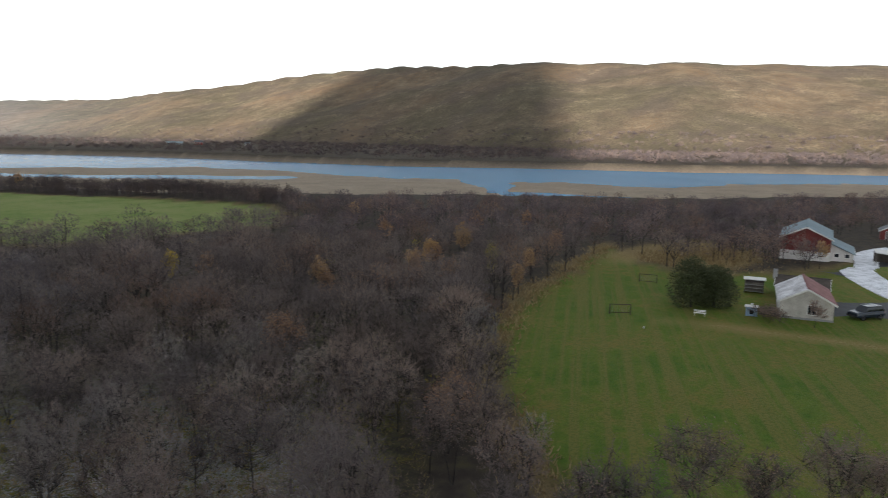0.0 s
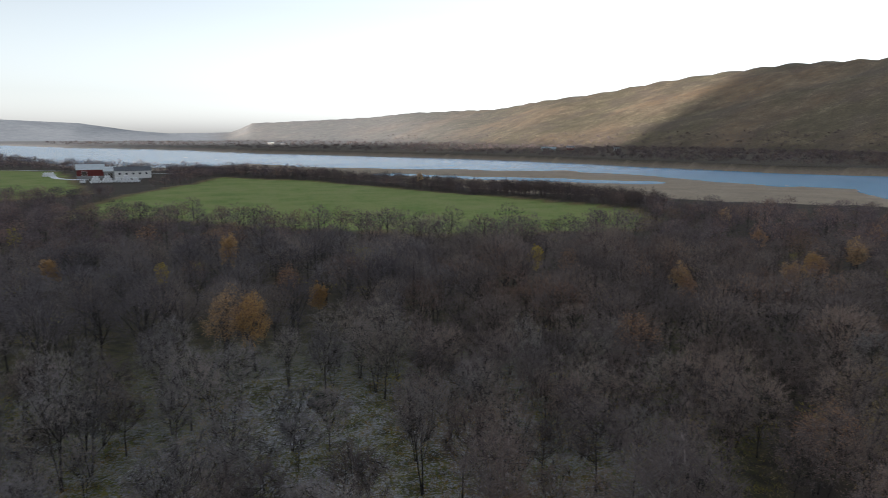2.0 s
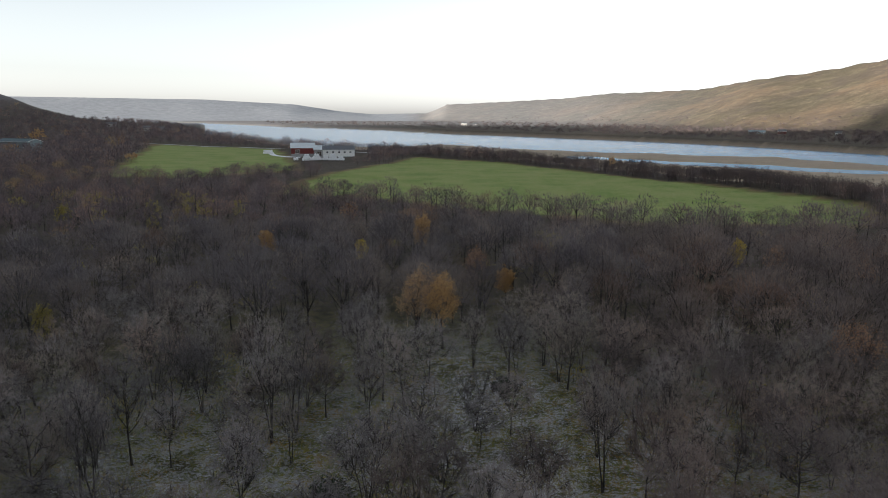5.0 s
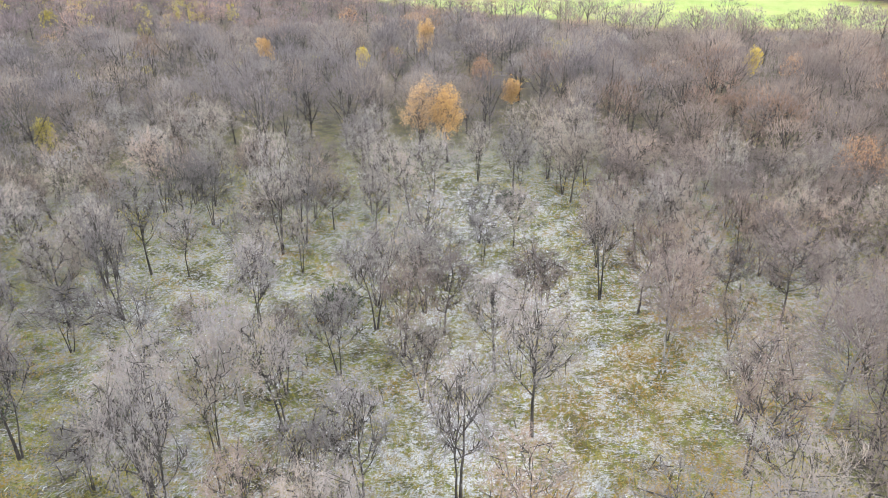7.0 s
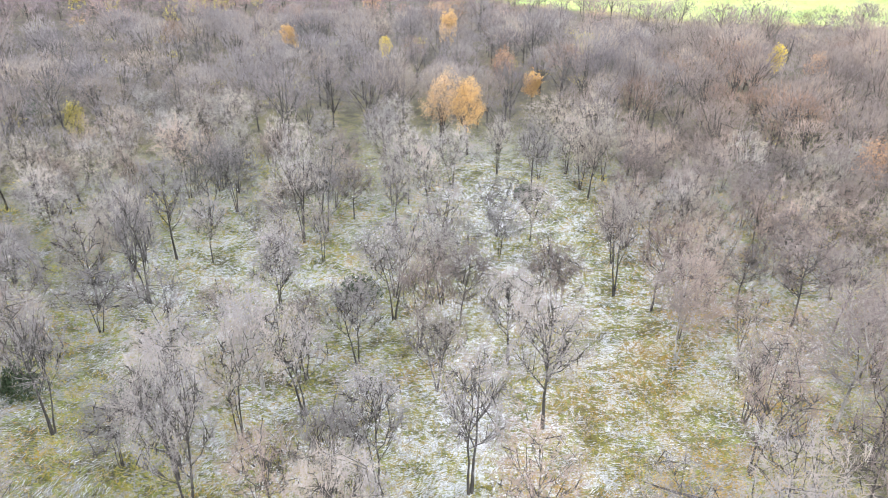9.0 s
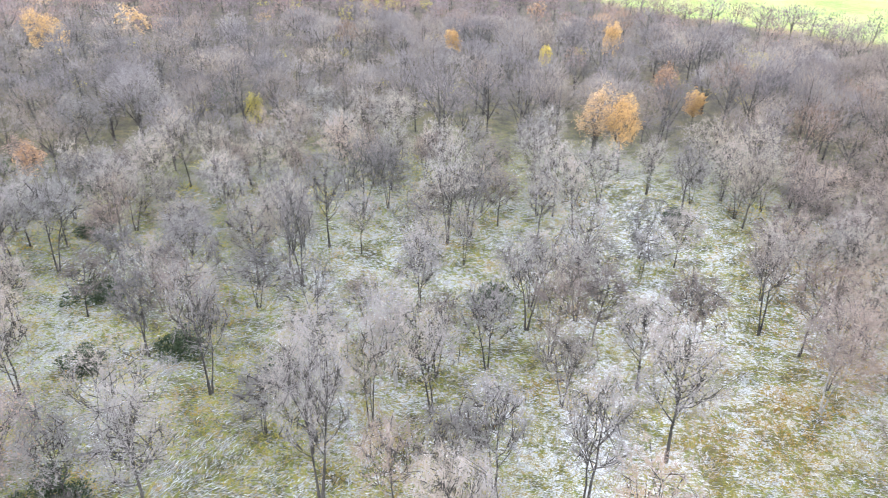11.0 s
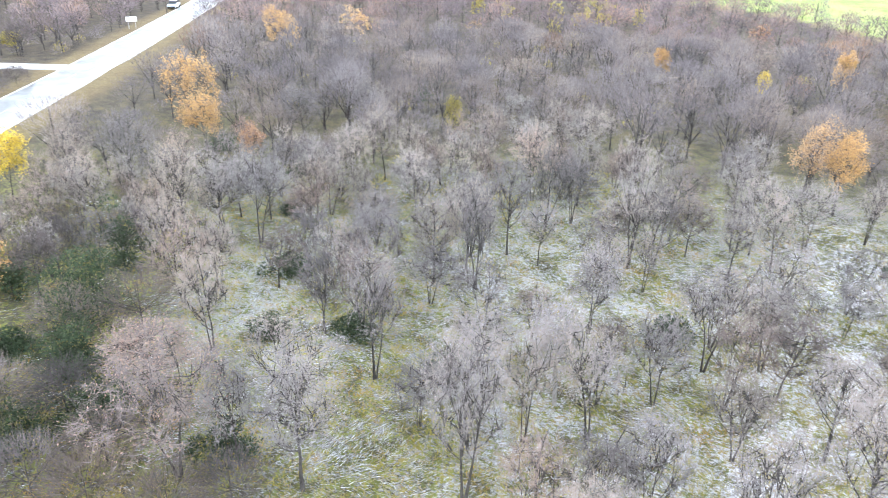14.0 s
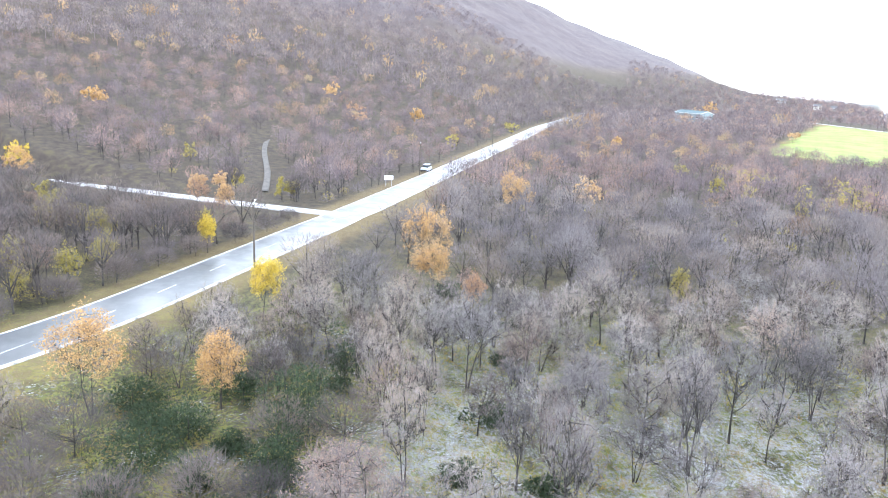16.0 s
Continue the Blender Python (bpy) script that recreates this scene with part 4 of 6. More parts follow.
    stand("autumn_birches_near", rng, x[brown], y[brown], mids_far, [BARK, TWIG_RUST], "scattered birches with rust-brown crowns")
    # low bushes under the trees and along the far side of the road
    ux, uy = scatter(rng, 4.4, -150, 95, 5, 150)
    ok, d, az, *_ = wooded(ux, uy)
    ok &= (d > 52) & (d < 155) & (az > -50) & (az < 98) & (rng.random(len(ux)) < np.where((az > 55) & (d > 70), 0.95, 0.3))
    low_ones = [dome(rng, rng.uniform(1.2, 2.2), rng.uniform(2.0, 3.2), 0.0, 90, 0.07, 0, 0.14) for k in range(6)]
    stand("undergrowth", rng, ux[ok], uy[ok], low_ones, [BARK, TWIG_MID], "low grey-brown bushes under the birches")
    gx, gy = ux[ok] + 1.6, uy[ok] - 1.4
    few = rng.random(len(gx)) < 0.22
    stand("yellowing_undergrowth", rng, gx[few], gy[few], low_ones, [BARK, LEAF["lime"]], "low bushes with yellow-green leaves under the birches")
    # farther woods
    x, y = scatter(rng, 5.2, -420, 330, -60, 520)
    ok, d, az, nb, fb, ff = wooded(x, y)
    ok &= (rng.random(len(x)) < 0.88) & (d >= 128) & (d < 330) & (d < nb - np.where(az < -20, 40, np.where(az < -8, 20, 6))) & (az > -90) & (az < 100)
    # a thin row of trees stands between the meadow and the river
    strip = (az > -30) & (az < 1) & (d > table(az, [(-30, 226), (-14, 292), (-5, 358), (1, 400)]) - 3)
    ok &= ~strip
    x, y = x[ok], y[ok]
    d = np.hypot(x, y)
    fines = [dome(rng, rng.uniform(4.8, 6.6), rng.uniform(4.8, 6.2), 0.2, 300, 0.10, 3) for k in range(8)]
    coarse = [dome(rng, rng.uniform(4.8, 6.6), rng.uniform(5.2, 6.6), 0.12, 270, 0.10, 2, 0.10) for k in range(8)]
    tint = rng.random(len(x)) < np.where(x > 0.36 * y, 0.14, 0.05)
    stand("autumn_birches_middle", rng, x[tint], y[tint], fines, [BARK, TWIG_RUST], "scattered birches with rust-coloured crowns", 0.6, 0.95)
    x, y, d = x[~tint], y[~tint], d[~tint]
    gold = (rng.random(len(x)) < 0.05) & (np.degrees(np.arctan2(-x, y)) > 25)
    stand("amber_birches_middle", rng, x[gold], y[gold], fines, [BARK, TWIG_AMBER], "scattered birches with amber crowns beside the road", 0.7, 1.0)
    x, y, d = x[~gold], y[~gold], d[~gold]
    stand("birch_wood_middle", rng, x[d < 195], y[d < 195], fines, [BARK, TWIG_FAR], "bare brown birch wood beyond the glades")
    stand("birch_wood_outer", rng, x[d >= 195], y[d >= 195], coarse, [TWIG_DARK, TWIG_FAR], "bare brown birch wood towards the fields and the river", 0.62, 1.0)
    x, y = scatter(rng, 6.0, -1100, 120, 0, 1300)
    ok, d, az, nb, fb, ff = wooded(x, y)
    z = land(x, y)[0]
    ok &= (d >= 330) & (d < np.where(az < 36, 1150, 800)) & (d < nb - 8) & (az > -6) & (az < 95) & (z < 105 + 30 * ripple(x, y, 150, 2)) & ((az > 2) | (d < 440)) & (rng.random(len(x)) < np.clip(380 / d, 0.3, 1))
    x, y = x[ok], y[ok]
    outer = [dome(rng, rng.uniform(5.0, 6.4), rng.uniform(5.2, 7.0), 0.1, 66, 0.30, 0, 0.15) for k in range(8)]
    side = np.degrees(np.arctan2(-x, y))
    low_side = side + rng.normal(0, 4.5, len(side)) < 31
    plain = [dome(rng, rng.uniform(5.0, 6.4), rng.uniform(5.2, 7.0), 0.1, 36, 0.42, 0, 0.16) for k in range(6)]
    stand("birch_wood_riverside_rise", rng, x[low_side], y[low_side], plain, [TWIG_DARK, TWIG_FAR], "dark bare wood on the rise above the river", 0.8, 1.2)
    x, y = x[~low_side], y[~low_side]
    tint = rng.random(len(x)) < 0.030
    stand("autumn_birches_slope", rng, x[tint], y[tint], outer, [TWIG_AMBER, TWIG_AMBER], "scattered amber birches on the wooded slope", 1.0, 1.6)
    x, y = x[~tint], y[~tint]
    stand("birch_wood_slope", rng, x, y, outer, [TWIG_SLOPE, TWIG_SLOPE], "bare birch wood climbing the foot of the fell", 0.85, 1.35)
    # the row between the meadow and the river
    a = rng.uniform(-33, 6, 1100)
    r = table(a, [(-33, 216), (-30, 222), (-14, 288), (-5, 354), (2, 402), (6, 440)]) + rng.uniform(0, 20, len(a))
    a = np.radians(a)
    rows = [dome(rng, rng.uniform(5.4, 6.8), rng.uniform(3.6, 4.8), 0.08, 120, 0.16, 2, 0.11) for k in range(8)]
    stand("birch_row_riverside", rng, -np.sin(a) * r, np.cos(a) * r, rows, [TWIG_DARK, TWIG_DARK], "close row of bare birches along the river", 0.6, 0.98)
    # the far bank
    a = np.radians(rng.uniform(-92, 14, 5500))
    q = np.degrees(a)
    fb, ff = table(q, FAR_BANK), table(q, FELL_FOOT)
    r = fb + 14 + (ff * 1.06 - fb) * rng.random(len(a)) ** 1.2
    ok = (r < 2600) & (rng.random(len(a)) < np.clip(r / 1100, 0.3, 1))
    bank = [dome(rng, rng.uniform(3.6, 5.2), rng.uniform(6, 9), 0.05, 30, 0.62, 0, 0.22) for k in range(5)]
    stand("birch_wood_far_bank", rng, -np.sin(a[ok]) * r[ok], np.cos(a[ok]) * r[ok], bank, [TWIG_DARK, TWIG_DARK], "low brown wood along the far river bank")


build_woods()


# ---- trees in leaf, and evergreens ----
LEAF_LABELS = {"orange": "birch in bright orange autumn leaf among bare trees", "amber": "birch with thin amber autumn leaves", "rust": "birch with a few rust-brown leaves remaining", "yellow": "young birch in clear yellow leaf",
               "lime": "low willow bush with yellow-green leaves", "pink": "broad bare birch with pinkish brown twigs and last leaves"}


def build_leafy():
    rng = np.random.default_rng(23)
    for x, y, h, w, kind in LEAFY:
        d = math.hypot(x, y)
        near = d < 125
        n = 7000 if d < 80 else 4200 if near else 1500 if d < 200 else 1500 if w > 10 else 420
        lime = kind == "lime"
        narrow = w / h < 0.5
        wood, twigs, ends = birch(rng, h, 1 if narrow else 3 if lime else 2, 5 if near else 3, 6 if near else 3, 11 if narrow else 5, 3, 3000 if kind == "pink" and d < 60 else 1300 if near else 240, 0.022 if near else 0.09,
                                  w if narrow else w * 1.05, 0.08 if lime else 0.26 if kind in ("orange", "yellow") else 0.36, 4 if near else 2)
        share = {"orange": 1.0, "yellow": 0.9, "lime": 0.42, "amber": 0.62, "rust": 0.30, "pink": 0.22}[kind]
        leaves = foliage(rng, ends, int(n * share), (0.075 if d < 80 else 0.10 if near else 0.18 if d < 200 else 0.42) * (0.75 if kind == "pink" else 1))
        tree = tree_thing("birch_tree" if not lime else "willow_bush", wood, twigs, leaves, LEAF_LABELS[kind], "trees in autumn leaf", BARK, LEAF[kind], TWIG_BROWN if kind in ("pink", "rust") else TWIG)
        tree.matrix_world = pose(x, y, float(land([x], [y])[0][0]), 0, 0, rng.uniform(0, 360))


build_leafy()


def needles(rng, h, w, count, size, droop=0.25, blunt=0.75):
    """Sprays of needles on a conical or rounded crown."""
    t = rng.uniform(0.03, 1, count) ** 0.8
    r = w / 2 * np.clip((1 - t) ** blunt + 0.08, 0, 1) * np.sqrt(rng.uniform(0.25, 1, count)) * (1 + 0.25 * np.sin(rng.uniform(0, 6.28) + t * 17))
    a = rng.uniform(0, 6.28, count)
    a = a + 0.5 * np.sin(a * 3 + t * 9)
    p = np.c_[np.cos(a) * r, np.sin(a) * r, t * h]
    way = unit(np.c_[np.cos(a), np.sin(a), np.full(count, 0.8 - droop * 2)] + rng.normal(0, 0.55, (count, 3)))
    return slivers(p, way, size * rng.uniform(0.6, 1.4, count), size * 0.42, rng)


def lumps(rng, h, w, count, each, size, ragged=0.0):
    """A dense rounded crown of overlapping tufts of short sprays."""
    vs = []
    for k in range(count):
        a, t = 2.4 * k + rng.uniform(-0.4, 0.4), (k + 0.5) / count
        r = w * 0.36 * math.sqrt(max(0.0, 1 - (2 * t - 0.75) ** 2 / 1.6)) * rng.uniform(0.5, 1.1)
        c = np.array([math.cos(a) * r, math.sin(a) * r, h * (0.10 + 0.74 * t)])
        c = c * (1 + ragged * rng.normal(0, [0.55, 0.55, 0.3]))
        out = unit(rng.normal(size=(each, 3)))
        p = c + out * np.array([w * 0.24, w * 0.24, h * 0.16]) * rng.uniform(0.55, 1.0, (each, 1))
        p[:, 2] = np.maximum(p[:, 2], 0.02)
        vs.append(slivers(p, unit(out + rng.normal(0, 0.6, (each, 3)) + [0, 0, 0.3]), size * rng.uniform(0.6, 1.4, each), size * 0.4, rng))
    return pack(vs)


def build_evergreens():
    rng = np.random.default_rng(31)
    JUNIPERS = [(-40, 10.3, 3, 4.6), (-40.9, 13.5, 3, 3), (-37.8, 20.3, 5.2, 3), (-41.7, 25.1, 4.2, 2.4), (-33.4, 15.8, 2.2, 2.3), (-35.8, 12.1, 1.8, 2), (-38, 15.1, 1.4, 1.8), (-49.1, 12.5, 2, 4), (-45.7, 19.3, 2.4, 2.5), (-37, 18.4, 6.4, 3.6), (-33.1, 15.2, 3, 3), (-28.7, 14.1, 2.4, 3.4), (-21.8, 15.9, 2, 2), (-27, 24.3, 1.3, 1.5), (-23, 27.2, 1.7, 2.3), (-57.1, 48, 1.8, 2), (-46.2, 48.3, 0.9, 1.6), (-6.9, 38.7, 1.6, 2), (5.1, 55.6, 1.1, 1.5), (-16.8, 27.4, 1.3, 1.5), (-39.1, 39.4, 1, 1.8), (-50.4, 76, 1.4, 3), (-32.2, 31.8, 1.1, 2.4), (-44.5, 12.2, 1.6, 2.8)]
    JUNIPERS += [(-30.5, 11, 1.8, 2.8), (-37, 7.5, 1.8, 2.8), (-33.5, 4, 1.6, 2.6)]
    for x, y, h, w in JUNIPERS:
        h, w = h * 0.85, w * 1.3
        root = tagged(new("juniper"), "dark green juniper bush in the frosted grass", "bush", "junipers under the birches")
        part("stem", *tube([(0, 0, -0.1), (0.02, 0, h * 0.4), (0, 0.03, h * 0.8)], [0.05, 0.035, 0.01], 5), [BARK], root)
        part("foliage", *lumps(rng, h, w, 10 + int(w * 3), 110, 0.2, 1.0), [LEAF["green"]], root)
        root.matrix_world = pose(x, y, float(land([x], [y])[0][0]), 0, 0, rng.uniform(0, 360))
    for x, y, h, w in [(88.6, 41.4, 7.1, 5.9), (90.8, 39.2, 6.0, 5.5)]:
        root = tagged(new("pine_tree"), "dense dark green pine at the edge of the lawn", "tree", "pines by the house")
        part("trunk", *tube([(0, 0, -0.1), (0.05, 0, h * 0.4), (0, 0.05, h * 0.9)], [0.2, 0.13, 0.02], 7), [BARK], root)
        part("crown", *lumps(rng, h, w, 40, 230, 0.28), [LEAF["pine"]], root)
        root.matrix_world = pose(x, y, float(land([x], [y])[0][0]))
    for x, y, h, w in HEDGE:
        wood, twigs, ends = birch(rng, h, 4, 4, 4, 5, 3, 900, 0.03, w * 1.15, 0.05)
        shrub = tree_thing("hedge_bush", wood, twigs, None, "dense dark brown bare bush beside the house", "hedge by the house", BARK, None, TWIG_DARK)
        tagged(shrub, "dense dark brown bare bush beside the house", "bush", "hedge by the house")
        shrub.matrix_world = pose(x, y, float(land([x], [y])[0][0]), 0, 0, rng.uniform(0, 360))
    for x, y, h, w in SHRUBS:
        wood, twigs = dome(rng, h, w * 1.15, 0.04, 2000, 0.022, 7, 0.11)
        shrub = tree_thing("willow_shrub", wood, twigs, None, "low bare grey willow shrub between junipers", "shrubs near the road", BARK, None, TWIG_BRUSH)
        tagged(shrub, "low bare grey willow shrub between junipers", "bush", "shrubs near the road")
        shrub.matrix_world = pose(x, y, float(land([x], [y])[0][0]), 0, 0, rng.uniform(0, 360))


HEDGE = [(89.9, 33.4, 1.7, 2.2), (89.8, 32.2, 1.9, 2.4), (89.3, 31.0, 1.8, 2.4), (88.8, 29.8, 2.0, 2.4)]
SHRUBS = [(-74.3, 13.5, 2.6, 4), (-78.1, 19.4, 2.8, 4.2), (-82.3, 25.2, 2.6, 4), (-84.7, 30.5, 2.8, 4), (-89.4, 37.7, 2.6, 4.2), (-92.7, 44, 2.8, 4), (-96.4, 49.3, 2.4, 3.6), (-71.4, 6.7, 2.6, 4), (-80.8, 21.3, 3, 4.4), (-85.4, 26.1, 3, 4.4), (-89.1, 32.3, 3, 4.4), (-93.8, 39.5, 3, 4.2), (-76.9, 12, 3, 4.4),
          (-33.9, 20.6, 4.2, 5.4), (-42.3, 29, 4.6, 4.4), (-45.2, 22.4, 4.6, 4.4), (-42.5, 26, 4.2, 3.8), (-36.9, 17.6, 3.6, 4.2), (-43.5, 7.5, 3.6, 5.2), (-33.2, 11.3, 3.4, 5.2), (-54, 21.5, 3.8, 5), (-49, 25.6, 3, 3.2), (-52.5, 14.9, 2.6, 3.2), (-47.2, 5.4, 2.8, 3.6), (-42, 4.9, 2.6, 4), (-30, 8, 3, 4.5), (-27, 9.5, 2.6, 4), (-35, 7, 3, 4.6), (-38.5, 4, 3, 4.6), (-31.5, 5, 2.8, 4.2),
          (-26, 12.5, 2.6, 3.6), (-41, 1.5, 3, 4.6), (-36, 2.5, 3, 4.4), (-47, 1.5, 3, 4.6), (-28.5, 6, 2.6, 3.8), (-24.5, 10.5, 2.6, 4.0), (-21, 12, 2.4, 3.6), (-25.5, 14.8, 2.8, 3.8), (-29.5, 17.5, 3.4, 4.2), (-19.5, 14, 2.2, 3.2), (-30.5, 13.5, 2.8, 4)]
build_evergreens()


# ---- buildings and yard things ----
def solid(name, bm, mat, parent, label="", bevel=0.0):
    if bevel:
        bmesh.ops.bevel(bm, geom=bm.edges[:], offset=bevel, segments=1, affect="EDGES", profile=0.5)
    me = bpy.data.meshes.new(name)
    bm.to_mesh(me)
    bm.free()
    me.materials.append(mat)
    ob = new(name, me)
    ob.parent = parent
    if label:
        tagged(ob, label)
    return ob


def block(bm, x, y, z, sx, sy, sz, turn=0.0, tilt=0.0):
    """A box with its centre at x, y, z."""
    m = Matrix.Translation((x, y, z)) @ Euler((tilt, 0, turn)).to_matrix().to_4x4() @ Matrix.Diagonal((sx, sy, sz, 1))
    bmesh.ops.create_cube(bm, size=1, matrix=m)
    return bm


def slab(name, x, y, z, sx, sy, sz, mat, parent, label="", bevel=0.0, turn=0.0, tilt=0.0):
    return solid(name, block(bmesh.new(), x, y, z, sx, sy, sz, turn, tilt), mat, parent, label, bevel)


def rod(name, a, b, r, mat, parent, label="", sides=8, r2=None):
    return part(name, *tube([a, b], [r, r2 or r], sides), [mat], parent, label)


def boards(name, a, b2, every, axis=0):
    """Painted cladding with weathered joints."""
    m, nt, b = material(name, 0.75, 0, 0.3)
    w = node(nt, "TexWave", Scale=1.0 / every / 6.283 * 3.1416, Distortion=0.0)
    co = nt.nodes.new("ShaderNodeTexCoord").outputs["Object"]
    w.bands_direction = ("X", "Y", "Z")[axis]
    nt.links.new(co, w.inputs["Vector"])
    tone = ramp(nt, grain(nt, 0.9, 5.0), [(0.3, a), (0.7, b2)])
    nt.links.new(blend(nt, calc(nt, "MULTIPLY", step(nt, w.outputs["Fac"], 0.12, 0.0), 0.6), tone, tuple(v * 0.35 for v in a)), b.inputs["Base Color"])
    bumped(nt, b, w.outputs["Fac"], 0.3, 0.02)
    return m


WHITE_WALL = boards("white_boards", (0.40, 0.375, 0.33), (0.62, 0.60, 0.55), 0.15, 2)
RED_WALL = boards("red_boards", (0.13, 0.028, 0.025), (0.20, 0.045, 0.04), 0.15, 0)
TEAL_WALL = boards("pale_teal_boards", (0.16, 0.21, 0.22), (0.26, 0.31, 0.32), 0.3, 0)
PLASTER = mottled("white_plaster", (0.52, 0.50, 0.47), (0.78, 0.77, 0.75), 0.8)
GREY_WALL = mottled("grey_wall", (0.22, 0.22, 0.22), (0.36, 0.36, 0.36), 0.8)
ROOF_RED = mottled("worn_red_roof", (0.13, 0.045, 0.045), (0.30, 0.13, 0.12), 0.9, rough=0.7)
YARD_TAR = mottled("dull_asphalt", (0.035, 0.036, 0.04), (0.075, 0.077, 0.082), 0.6, rough=0.75)
DIRT = mottled("path_dirt", (0.055, 0.05, 0.045), (0.15, 0.135, 0.12), 0.8)
ROOF_SNOW = mottled("frosted_roof", (0.26, 0.24, 0.24), (0.74, 0.73, 0.74), 0.55, rough=0.8, lo=0.35, hi=0.6)
ROOF_TEAL = mottled("teal_metal_roof", (0.17, 0.225, 0.25), (0.26, 0.325, 0.35), 0.4, rough=0.8, spec=0.15)
ROOF_HALL = mottled("dull_teal_roof", (0.075, 0.105, 0.115), (0.13, 0.17, 0.18), 0.4, rough=0.85, spec=0.1)
ROOF_PALE = mottled("pale_metal_roof", (0.42, 0.46, 0.48), (0.62, 0.66, 0.68), 0.4, rough=0.45)
ROOF_DARK = mottled("dark_roof", (0.07, 0.075, 0.085), (0.14, 0.145, 0.155), 0.5, rough=0.6)
TRIM = mottled("white_trim", (0.66, 0.65, 0.62), (0.80, 0.80, 0.78), 2.0)
DARK_WOOD = mottled("dark_wood", (0.045, 0.038, 0.032), (0.12, 0.10, 0.085), 1.2)
GREY_WOOD = mottled("grey_wood", (0.13, 0.12, 0.11), (0.28, 0.26, 0.24), 1.2)
METAL = mottled("galvanised_metal", (0.30, 0.31, 0.32), (0.48, 0.49, 0.50), 2.0, rough=0.4, metal=0.8)
FILM = mottled("white_bale_film", (0.68, 0.69, 0.70), (0.82, 0.82, 0.83), 1.0, rough=0.35)
BLUE = mottled("pale_blue_paint", (0.22, 0.34, 0.50), (0.42, 0.55, 0.70), 1.5)
SNOW = mottled("thin_snow", (0.45, 0.46, 0.48), (0.84, 0.85, 0.88), 0.5, lo=0.34, hi=0.56)
RUBBER = mottled("black_rubber", (0.02, 0.02, 0.02), (0.045, 0.045, 0.045), 3.0)
CAR_BLUE = mottled("dark_blue_car_paint", (0.012, 0.02, 0.035), (0.02, 0.03, 0.05), 1.0, rough=0.25, bump=0, spec=0.5)
CAR_PALE = mottled("silver_car_paint", (0.35, 0.40, 0.48), (0.42, 0.47, 0.55), 1.0, rough=0.3, bump=0, spec=0.5)


def glass_material():
    m, nt, b = material("window_glass", 0.08, 0, 0.5)
    b.inputs["Base Color"].default_value = (0.02, 0.024, 0.03, 1)
    return m


GLASS = glass_material()


